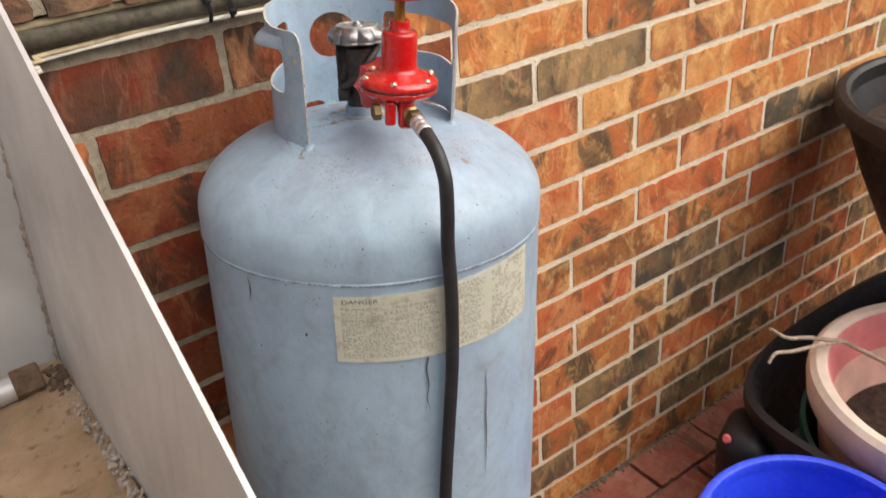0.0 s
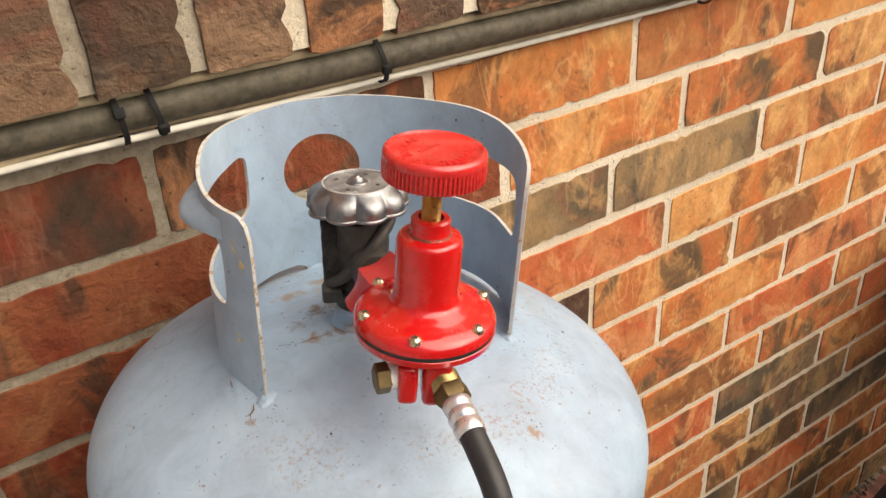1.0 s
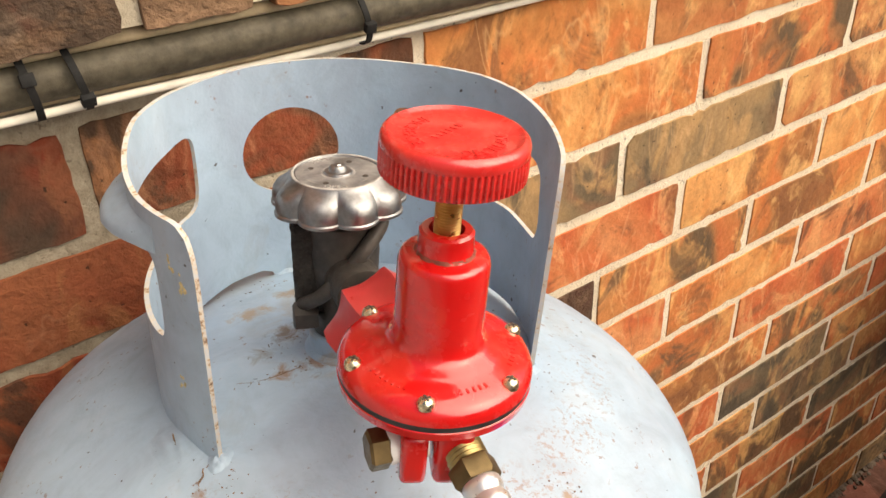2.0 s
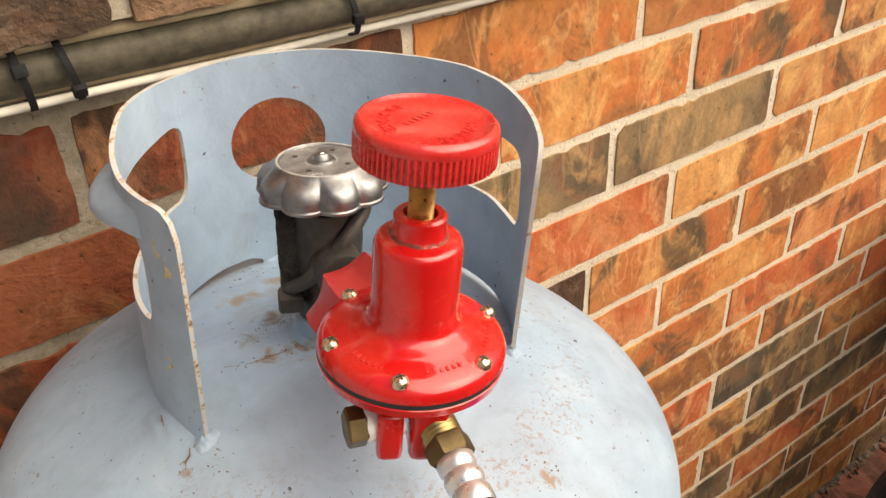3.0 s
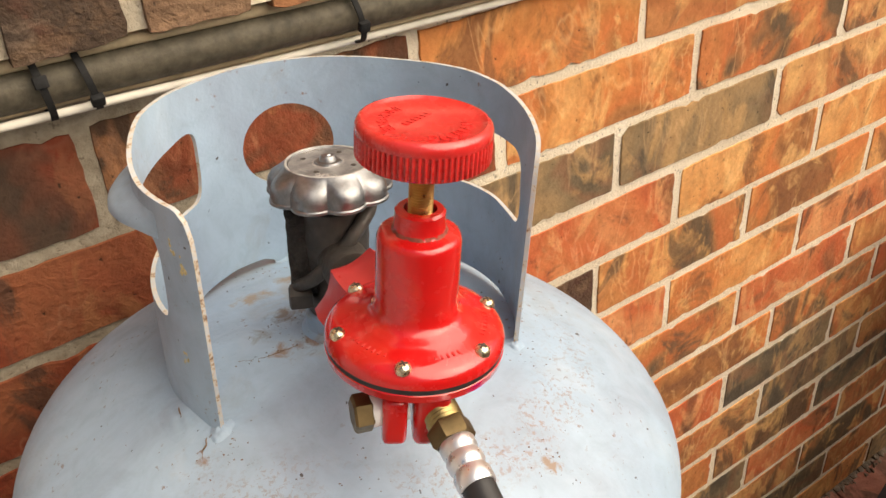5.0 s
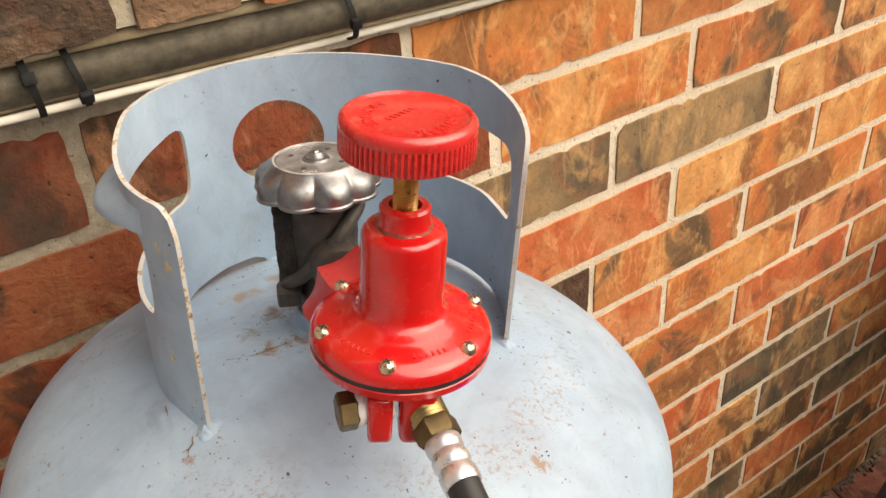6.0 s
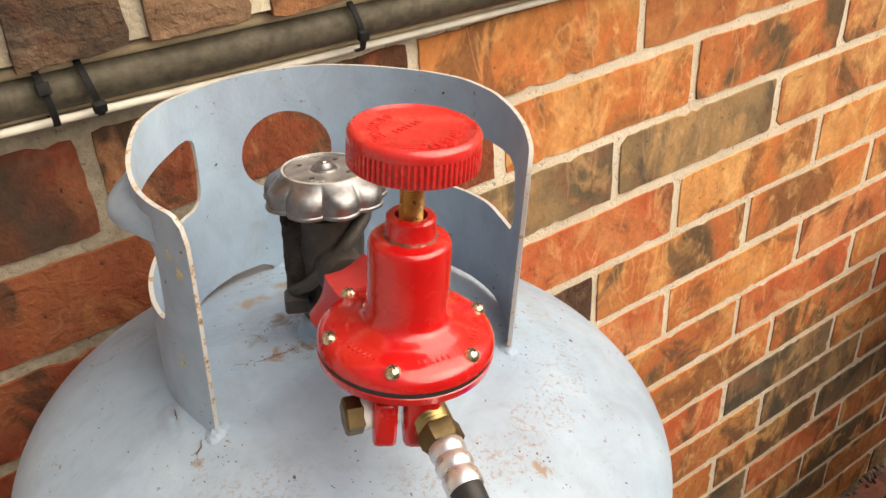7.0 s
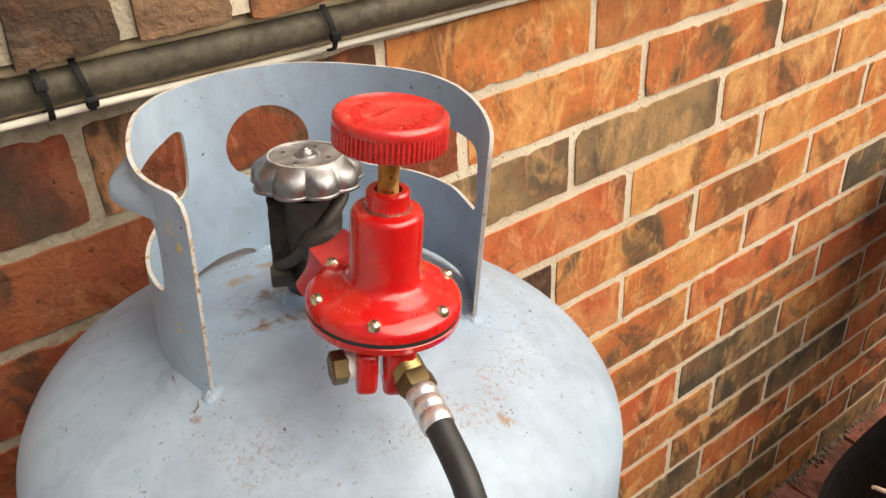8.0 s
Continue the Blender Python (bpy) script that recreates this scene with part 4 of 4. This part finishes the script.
# ---- hose from the regulator down to the ground ----
HA = RG @ Vector((-0.0035, -0.0250, -0.0262))
HD = (Vector((0.5312, 0.602, 1.1045)) - HA).normalized()
HPTS = [HA + HD * 0.030, HA + HD * 0.040, (0.5285, 0.5875, 1.095), (0.5255, 0.5745, 1.074), (0.5245, 0.5745, 1.040), (0.5250, 0.579, 1.005), (0.5230, 0.577, 0.955), (0.5150, 0.574, 0.879), (0.5020, 0.572, 0.800), (0.488, 0.570, 0.713), (0.470, 0.566, 0.58), (0.452, 0.560, 0.42), (0.438, 0.548, 0.25), (0.432, 0.520, 0.10), (0.44, 0.47, 0.02), (0.50, 0.38, 0.0085), (0.60, 0.22, 0.0085), (0.70, 0.00, 0.0085)]
hose = thing("gas_hose", Matrix.Translation(HA), "black rubber gas hose with crimped ferrule hanging down the tank", "hose")
hp = spline(HPTS, 10)
part("rubber_hose", tube([q - HA for q in hp], 0.0066, 24), RUBBER, hose)
F = along((0, 0, 0), HD)
thr = [(0, -0.002)]
for i in range(5):
    thr += [(0.0078, -0.001 + 0.0018 * i), (0.0070, 0.0001 + 0.0018 * i)]
part("thread", lathe(thr + [(0, 0.009)], 28, m=F), WORNBRASS, hose, "dull brass pipe thread")
part("hex_nut", lathe([(0, 0.0075), (0.0082, 0.0075), (0.0092, 0.0085), (0.0092, 0.0148), (0.0082, 0.0160), (0, 0.0160)], 6, m=F), OLDBRASS, hose, "tarnished brass hex nut")
part("ferrule", lathe([(0, 0.0155), (0.0068, 0.0155), (0.0075, 0.0166), (0.0075, 0.0200), (0.0067, 0.0216), (0.0067, 0.0222), (0.0076, 0.0238), (0.0076, 0.0270), (0.0068, 0.0286), (0.0068, 0.0292), (0.0077, 0.0308), (0.0077, 0.0362), (0.0072, 0.0370), (0, 0.0370)], 40, m=F), STEEL, hose, "crimped bright steel ferrule")

# ---- conduit, cables and ties under the projecting course ----
CZ = lambda x: 1.1830 - 0.026 * (x - 0.45)
conduit = thing("conduit", Matrix.Translation((0.5, 0.9565, CZ(0.5))), "dull galvanised steel conduit running along the wall", "conduit")
part("pipe", tube([Vector((x, 0, CZ(x + 0.5) - CZ(0.5))) for x in [-2.5 + 0.25 * i for i in range(25)]], 0.0138, 28), CONDUIT, conduit)
cable = link("cable", tube(spline([(-2.0, 0.958, 1.225), (0.05, 0.957, 1.150), (0.29, 0.9560, 1.1615), (0.40, 0.9545, 1.1640), (0.49, 0.9500, 1.1635), (0.60, 0.9560, 1.1580), (0.74, 0.9600, 1.1530), (0.9, 0.962, 1.1490), (1.3, 0.964, 1.1410), (2.2, 0.966, 1.115), (3.4, 0.966, 1.085)], 8), 0.0027, 12), WIRE)
tagged(cable, "white cable strung below the conduit", "cable")
cable2 = link("cable", tube(spline([(-2.0, 0.960, 1.240), (0.05, 0.953, 1.1665), (0.30, 0.9535, 1.1665), (0.45, 0.957, 1.1690), (0.60, 0.9610, 1.1620), (0.9, 0.9640, 1.1540), (1.3, 0.967, 1.1460), (2.2, 0.968, 1.121), (3.4, 0.968, 1.091)], 8), 0.0026, 10), CREAM)
tagged(cable2, "thin cream cable below the conduit", "cable")
cable3 = link("cable", tube(spline([(-2.0, 0.952, 1.266), (0.0, 0.949, 1.2050), (0.4, 0.949, 1.2000), (0.8, 0.949, 1.1910), (1.4, 0.950, 1.179), (3.4, 0.952, 1.13)], 8), 0.0044, 12), CREAM)
tagged(cable3, "thick cream cable tucked above the conduit", "cable")


def cable_tie(x, lean, head):
    """A nylon strap round conduit and cables, with its lock."""
    zc = CZ(x) - 0.001
    t = thing("cable_tie", pose(x, 0.9555, zc), "black nylon cable tie round the conduit", "cable tie", "ties on the conduit")
    bm = bmesh.new()
    n = 44
    ry, rz = 0.0166, 0.0208
    rings = []
    for i in range(n):
        a = 2 * math.pi * i / n
        y, zz = -ry * math.cos(a), rz * math.sin(a)
        y2, z2 = -(ry + 0.0013) * math.cos(a), (rz + 0.0013) * math.sin(a)
        s = lean * zz
        rings.append([bm.verts.new(q) for q in ((s - 0.0021, y, zz), (s + 0.0021, y, zz), (s + 0.0021, y2, z2), (s - 0.0021, y2, z2))])
    for i in range(n):
        a, b = rings[i], rings[(i + 1) % n]
        for k in range(4):
            bm.faces.new((a[k], a[(k + 1) % 4], b[(k + 1) % 4], b[k]))
    part("strap", bm, TIE, t, smooth=False)
    a = radians(head)
    part("lock", box((0.0078, 0.0050, 0.0074), pose(lean * rz * math.sin(a), -(ry + 0.002) * math.cos(a), (rz + 0.002) * math.sin(a), -head, 0, 0), 0.0008), TIE, t)


for x, lean, head in ((0.475, -0.10, 18), (0.500, -0.17, -30), (0.683, -0.20, -15), (1.071, -0.15, 20)):
    cable_tie(x, lean, head)

# ---- welded metal trough beside the tank ----
def pile(y):
    """How much the sand is heaped along the trough."""
    return 0.008 + 0.040 * max(0.0, min(1.0, (0.873 - y) / 0.34)) * max(0.0, min(1.0, (y - 0.24) / 0.16))


trough = thing("metal_trough", pose(-0.005, 0, 0), "grey welded sheet-metal trough with a sloping side and rusty sand inside", "trough")
bm = bmesh.new()
rim = []
for k in range(25):
    y = 0.16 + 0.712 * k / 24
    zt = 1.263 + 0.68 * (y - 0.746)
    rim.append([bm.verts.new(q) for q in ((0.2060, y, 0.820), (0.2475, y, zt), (0.2515, y, zt), (0.2100, y, 0.820))])
for a, b in zip(rim, rim[1:]):
    for i in range(4):
        bm.faces.new((a[i], a[(i + 1) % 4], b[(i + 1) % 4], b[i])).material_index = 1 if i == 1 else 0
bm.faces.new(rim[0])
bm.faces.new(rim[-1][::-1])
part("side_panel", bm, [SHEET, SHEETEDGE], trough, "thin sheet with a bright cut top edge", smooth=False)
bm = bmesh.new()
plate = [[bm.verts.new((x, y, z)) for x, z in ((-0.60, 0.823), (0.2075, 0.823), (0.2490, 1.262), (0.2490, 1.345), (-0.60, 1.345))] for y in (0.875, 0.880)]
bm.faces.new(plate[0])
bm.faces.new(plate[1][::-1])
for i in range(5):
    bm.faces.new((plate[0][i], plate[0][(i + 1) % 5], plate[1][(i + 1) % 5], plate[1][i]))
part("back_panel", bm, SHEET, trough, smooth=False)
part("base", box((0.80, 1.00, 0.006), pose(-0.195, 0.375, 0.826)), SHEET, trough, smooth=False)
bm = bmesh.new()
g = [[bm.verts.new((0.2085 + 0.09 * pile(0.873 - 0.955 * j / 46) - 0.79 * i / 40, 0.873 - 0.955 * j / 46, 0.846 + pile(0.873 - 0.955 * j / 46) + 0.006 * noise.noise(Vector((i * .3, j * .3, 0))) + 0.010 * max(0, 1 - j / 5) + 0.006 * max(0, 1 - i / 4))) for j in range(47)] for i in range(41)]
for p0, p1 in zip(g, g[1:]):
    for j in range(46):
        bm.faces.new((p0[j], p0[j + 1], p1[j + 1], p1[j]))
part("sand", bm, SAND, trough, "sandy rust and dirt")
bm = bmesh.new()
rng = random.Random(9)
for i in range(380):
    t = i / 379
    bmesh.ops.create_icosphere(bm, subdivisions=2, radius=rng.uniform(0.0012, 0.0034), matrix=Matrix.Translation((0.2070 + 0.09 * pile(0.868 - 0.62 * t) + rng.uniform(-.010, .004), 0.868 - 0.62 * t, 0.8535 + pile(0.868 - 0.62 * t) + rng.uniform(-.003, .003))) @ pose(0, 0, 0, rng.uniform(0, 90), 0, rng.uniform(0, 90)) @ Matrix.Diagonal((1.3, 0.9, 0.6, 1)))
for i in range(110):
    t = i / 109
    bmesh.ops.create_icosphere(bm, subdivisions=2, radius=rng.uniform(0.0018, 0.0036), matrix=Matrix.Translation((0.2065 + 0.0395 * t + rng.uniform(-.0015, .0015), 0.8705, 0.855 + 0.43 * t)) @ Matrix.Diagonal((1, 0.7, 1.3, 1)))
tagged(part("weld_bead", bm, WELD, trough, "lumpy weld beads along the corners"), kind="stuff")
bm = bmesh.new()
for i in range(70):
    bmesh.ops.create_icosphere(bm, subdivisions=2, radius=rng.uniform(0.002, 0.007), matrix=Matrix.Translation((0.201 + rng.gauss(0, 0.005), 0.832 + rng.gauss(0, 0.024), 0.866 + rng.uniform(-.004, .006))) @ pose(0, 0, 0, rng.uniform(0, 90), 0, rng.uniform(0, 90)) @ Matrix.Diagonal((1.2, 1, 0.6, 1)))
for v in bm.verts:
    v.co += Vector((1, 1, 1)) * 0.0012 * noise.noise(v.co * 400)
tagged(part("rust_clump", bm, RUSTY, trough, "clump of rusty dirt in the corner"), kind="stuff")
part("pipe_stub", tube([Vector((-0.30, 0.838, 0.878)), Vector((0.164, 0.838, 0.878))], 0.013, 20), SHEETEDGE, trough, "pale pipe along the back")
part("pipe_cap", lathe([(0, 0), (0.0165, 0), (0.0175, 0.002), (0.0175, 0.026), (0.015, 0.028), (0, 0.028)], 6, m=along((0.158, 0.838, 0.878), (1, 0, 0))), RUSTY, trough, "rusty hex cap")
for x in (-0.58, 0.16):
    for y, zt in ((-0.08, 0.823), (0.84, 0.823)):
        part("leg", box((0.035, 0.035, zt), pose(x, y, zt / 2), 0.003), SHEET, trough)

# ---- pots and bucket farther along the wall ----
bucket = thing("bucket", pose(1.04, 0.44, 0), "bright blue plastic bucket standing on the ground", "bucket")
part("body", lathe([(0, 0.004), (0.130, 0.004), (0.134, 0.0), (0.138, 0.004), (0.164, 0.335), (0.160, 0.335), (0.134, 0.010), (0, 0.010)], 72), BLUE, bucket)
part("rim", lathe([(0.160, 0.334), (0.172, 0.334), (0.1755, 0.337), (0.1755, 0.352), (0.172, 0.358), (0.166, 0.360), (0.160, 0.358), (0.158, 0.350), (0.160, 0.334)], 72), BLUE, bucket)
part("rib", lathe([(0.161, 0.290), (0.170, 0.291), (0.170, 0.296), (0.161, 0.297)], 72), BLUE, bucket)

pot = thing("plant_pot", pose(1.540, 0.46, 0) @ Matrix.Diagonal((1.07, 1.07, 1.03, 1)), "faded pink clay plant pot with a thick pale rim", "plant pot")
part("body", lathe([(0, 0.05), (0.185, 0.05), (0.195, 0.06), (0.222, 0.20), (0.232, 0.29), (0.210, 0.29), (0.190, 0.20), (0.17, 0.08), (0, 0.08)], 80), PINK, pot)
part("rim", lathe([(0.222, 0.275), (0.240, 0.278), (0.253, 0.300), (0.258, 0.335), (0.254, 0.352), (0.244, 0.360), (0.230, 0.359), (0.2245, 0.353), (0.2245, 0.275)], 80), PALE, pot, "thick rounded rim worn to cream")
part("lining", lathe([(0.2250, 0.3535), (0.2215, 0.350), (0.212, 0.310), (0.205, 0.26), (0.195, 0.21), (0.188, 0.19)], 80), PINKIN, pot, "pink glazed inner wall")
soil = tagged(link("soil", lathe([(0, 0.212), (0.06, 0.218), (0.12, 0.210), (0.17, 0.208), (0.191, 0.203), (0.175, 0.10), (0, 0.10)], 60), SOIL, m=pose(1.540, 0.46, 0) @ Matrix.Diagonal((1.07, 1.07, 1.03, 1))), "dark crumbly potting soil in the pink pot", "soil", kind="stuff")
saucer = thing("outer_pot", pose(1.540, 0.46, 0) @ Matrix.Diagonal((1.07, 1.07, 1.03, 1)), "teal plastic outer pot holding the pink pot", "plant pot")
part("body", lathe([(0, 0.002), (0.20, 0.002), (0.212, 0.01), (0.247, 0.21), (0.255, 0.215), (0.255, 0.235), (0.247, 0.238), (0.238, 0.215), (0.204, 0.02), (0, 0.02)], 80), TEAL, saucer)

branch = thing("twig", Matrix.Translation((1.541, 0.60, 0.30)), "dry forked bare twig sticking out of the pink pot", "twig")
o = Vector((1.541, 0.60, 0.30))
j0 = Vector((1.46, 0.665, 0.385))
part("stem", tube([q - o for q in spline([(1.60, 0.52, 0.255), (1.54, 0.60, 0.32), j0], 6)], lambda t: 0.0055 - 0.001 * t, 8), TWIG, branch)
part("fork", tube([q - o for q in spline([j0, (1.36, 0.680, 0.435), (1.28, 0.672, 0.478), (1.225, 0.674, 0.523)], 5)], lambda t: 0.0045 - 0.0018 * t, 8), TWIG, branch)
part("fork", tube([q - o for q in spline([j0, (1.37, 0.672, 0.415), (1.29, 0.668, 0.446), (1.243, 0.668, 0.466), (1.223, 0.667, 0.455)], 5)], lambda t: 0.0042 - 0.0014 * t, 8), TWIG, branch)

# black tub behind the pink pot
tub = thing("black_tub", pose(1.66, 0.585, 0), "large black plastic tub close to the wall", "tub")


def squarish(a, r, z):
    c, s = abs(math.cos(a)), abs(math.sin(a))
    k = (c ** 3.2 + s ** 3.2) ** (-1 / 3.2)
    return r * k


bm = lathe([(0.22, 0.0), (0.275, 0.0), (0.285, 0.012), (0.300, 0.20), (0.318, 0.262), (0.318, 0.285), (0.306, 0.288), (0.292, 0.262), (0.280, 0.20), (0.268, 0.02), (0.22, 0.015)], 96, wob=squarish)
bmesh.ops.scale(bm, vec=(1.30, 0.80, 1.04), verts=bm.verts)
bmesh.ops.translate(bm, vec=(0.0, -0.014, 0), verts=bm.verts)
part("body", bm, BLACKP, tub)
bm = bmesh.new()
box((0.13, 0.10, 0.20), pose(-0.378, 0.137, 0.150, 0, -6, 20), 0.035, bm, 4)
lump = part("handle_block", bm, BLACKP, tub)
part("cap", lathe([(0, 0.010), (0.006, 0.010), (0.008, 0.007), (0.008, 0.0), (0, 0.0)], 20, m=along((-0.450, 0.137, 0.252), (-0.8, -0.5, 0.45))), PINKDOT, lump, "small pink cap")

# big black nursery pot on a stand
stand = thing("plant_stand", pose(1.905, 0.635, 0), "low dark iron plant stand", "stand")
part("top", lathe([(0, 0.440), (0.12, 0.440), (0.124, 0.444), (0.12, 0.450), (0, 0.450)], 40), BLACKP, stand)
for i in range(3):
    a = radians(20 + 120 * i)
    part("leg", tube([Vector((0.10 * math.cos(a), 0.10 * math.sin(a), 0.443)), Vector((0.07 * math.cos(a), 0.07 * math.sin(a), 0.0))], 0.008, 10), BLACKP, stand)
big = thing("nursery_pot", pose(1.905, 0.635, 0.450), "large black plastic nursery pot on a stand", "plant pot")
part("body", lathe([(0, 0.0), (0.190, 0.0), (0.202, 0.01), (0.262, 0.14), (0.312, 0.27), (0.302, 0.27), (0.252, 0.14), (0.194, 0.02), (0, 0.02)], 80), BLACKP, big)
part("rim", lathe([(0.302, 0.268), (0.326, 0.268), (0.331, 0.274), (0.331, 0.298), (0.326, 0.305), (0.312, 0.307), (0.303, 0.300), (0.302, 0.268)], 80), BLACKP, big)
tagged(link("soil", lathe([(0, 0.22), (0.15, 0.225), (0.278, 0.215), (0.20, 0.05), (0, 0.05)], 48), SOIL, m=pose(1.905, 0.635, 0.450)), "dark soil in the black nursery pot", "soil", kind="stuff")

# ---- pavers on the ground ----
PSET = shape_set("paver", 0.196, 0.096, 0.03, 4, 900, 0.0016, [PAVER])[0]
rng = random.Random(21)
for i in range(11):
    for j in range(14):
        x = 0.30 + 0.204 * i + (0.102 if j % 2 else 0)
        y = WALL_Y - 0.053 - 0.104 * j
        ob = new("paver", rng.choice(PSET))
        ob.parent = ground
        ob.matrix_basis = pose(x + rng.uniform(-.002, .002), y + rng.uniform(-.002, .002), 0.0 + rng.uniform(-.003, .001), -90 + rng.uniform(-.8, .8), rng.uniform(-.5, .5), rng.uniform(-.6, .6))
bm = bmesh.new()
for i in range(420):
    x = 0.35 + 2.2 * rng.random()
    if rng.random() < 0.5:
        q = (x, WALL_Y - 0.006 - abs(rng.gauss(0, 0.008)), -0.002)
    else:
        q = (x, WALL_Y - 0.010 - 0.104 * rng.randrange(0, 7) + rng.gauss(0, 0.004), -0.003)
    bmesh.ops.create_icosphere(bm, subdivisions=1, radius=rng.uniform(0.002, 0.006), matrix=Matrix.Translation(q) @ pose(0, 0, 0, rng.uniform(0, 90), 0, rng.uniform(0, 90)) @ Matrix.Diagonal((1.3, 1, 0.5, 1)))
for j in range(170):
    x = 0.30 + 0.0135 * j
    bmesh.ops.create_icosphere(bm, subdivisions=1, radius=0.0085, matrix=Matrix.Translation((x, WALL_Y - 0.004, -0.004 + rng.uniform(-.002, .002))) @ pose(0, 0, 0, rng.uniform(0, 30), 0, rng.uniform(0, 90)) @ Matrix.Diagonal((1.3, 1.1, rng.uniform(0.5, 0.9), 1)))
tagged(link("moss", bm, MOSS), "moss and dirt crumbs in the paver joints", "moss", kind="stuff")

# ---- bricks of the wall ----
BASE = [1.0, 1.082, 0.975, 1.073, 0.953, 1.074, 0.962, 1.052, 0.963, 1.060, 0.966, 1.056, 0.966, 1.060, 0.970]
R_, O_, B_, G_, M_, U_, D_, C_, S_, K_ = range(10)
# D_ behind and left of the tank: deep red clay, partly darkened for dim light.
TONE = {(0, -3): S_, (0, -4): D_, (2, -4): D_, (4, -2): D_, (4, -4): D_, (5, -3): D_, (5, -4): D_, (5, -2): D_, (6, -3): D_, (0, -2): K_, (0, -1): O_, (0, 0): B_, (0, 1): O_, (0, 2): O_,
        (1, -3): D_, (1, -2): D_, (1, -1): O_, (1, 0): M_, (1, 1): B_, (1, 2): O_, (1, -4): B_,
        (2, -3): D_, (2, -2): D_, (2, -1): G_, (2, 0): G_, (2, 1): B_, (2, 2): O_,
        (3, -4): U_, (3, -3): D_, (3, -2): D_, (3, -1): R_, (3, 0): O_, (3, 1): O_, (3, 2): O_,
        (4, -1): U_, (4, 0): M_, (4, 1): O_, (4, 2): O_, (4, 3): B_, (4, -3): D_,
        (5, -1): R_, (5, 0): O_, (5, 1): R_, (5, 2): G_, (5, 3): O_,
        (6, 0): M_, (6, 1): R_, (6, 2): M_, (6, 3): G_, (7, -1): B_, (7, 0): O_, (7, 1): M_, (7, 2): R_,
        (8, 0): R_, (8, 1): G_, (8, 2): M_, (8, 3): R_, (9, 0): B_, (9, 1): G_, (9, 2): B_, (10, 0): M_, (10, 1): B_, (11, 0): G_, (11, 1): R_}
BSET = shape_set("brick", LENGTH - JOINT, COURSE - JOINT, 0.03, 5, 100)
far = bmesh.new()
rng = random.Random(77)
for c in range(15):
    zc = BED0 + COURSE * 0.5 - COURSE * c
    for n in range(-9, 15):
        x = BASE[c] + LENGTH * (n + 0.5)
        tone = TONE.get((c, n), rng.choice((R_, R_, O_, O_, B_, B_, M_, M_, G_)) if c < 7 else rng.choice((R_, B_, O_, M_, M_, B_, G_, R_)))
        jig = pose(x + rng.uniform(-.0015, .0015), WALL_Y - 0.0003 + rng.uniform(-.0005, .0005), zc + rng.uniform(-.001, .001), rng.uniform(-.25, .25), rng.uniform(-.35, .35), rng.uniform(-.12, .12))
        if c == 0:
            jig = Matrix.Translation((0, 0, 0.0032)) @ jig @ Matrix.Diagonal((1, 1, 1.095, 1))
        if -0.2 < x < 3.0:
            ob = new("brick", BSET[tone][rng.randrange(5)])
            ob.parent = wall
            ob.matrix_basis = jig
        elif zc > 0:
            box((LENGTH - JOINT, 0.03, COURSE - JOINT), jig @ pose(0, 0.013, 0), bm=far)
# projecting upright course over the conduit
SSET = shape_set("brick", 0.2325, 0.0645, 0.07, 4, 500, 0.0032)
for n in range(-22, 40):
    x = 0.4185 + 0.0775 * n
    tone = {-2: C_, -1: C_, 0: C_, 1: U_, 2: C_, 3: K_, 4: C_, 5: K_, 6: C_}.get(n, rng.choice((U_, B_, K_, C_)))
    jig = pose(x + rng.uniform(-.001, .001), WALL_Y - 0.040 + rng.uniform(-.001, .001), 1.2012 + 0.117 - 0.02 * (x - 0.45) + rng.uniform(-.0015, .0015), 0, 90 + rng.uniform(-.5, .5), 0)
    if -0.3 < x < 2.6:
        ob = new("brick", SSET[tone][rng.randrange(4)])
        ob.parent = wall
        ob.matrix_basis = jig
    else:
        box((0.2325, 0.05, 0.064), jig @ pose(0, 0.025, 0), bm=far)
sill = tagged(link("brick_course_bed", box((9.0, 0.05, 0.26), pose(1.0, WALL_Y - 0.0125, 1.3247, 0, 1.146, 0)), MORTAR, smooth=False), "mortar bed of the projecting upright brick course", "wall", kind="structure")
for c in range(1, 12):
    zc = 1.49 + COURSE * c
    for n in range(-9, 15):
        box((LENGTH - JOINT, 0.03, COURSE - JOINT), pose(1.0 + LENGTH * (n + 0.4 * (c % 2)), WALL_Y + 0.013, zc), bm=far)
rest = link("brick", far, BRICK[0], wall, "the rest of the brickwork", smooth=False)
rest["kind"] = "stuff"
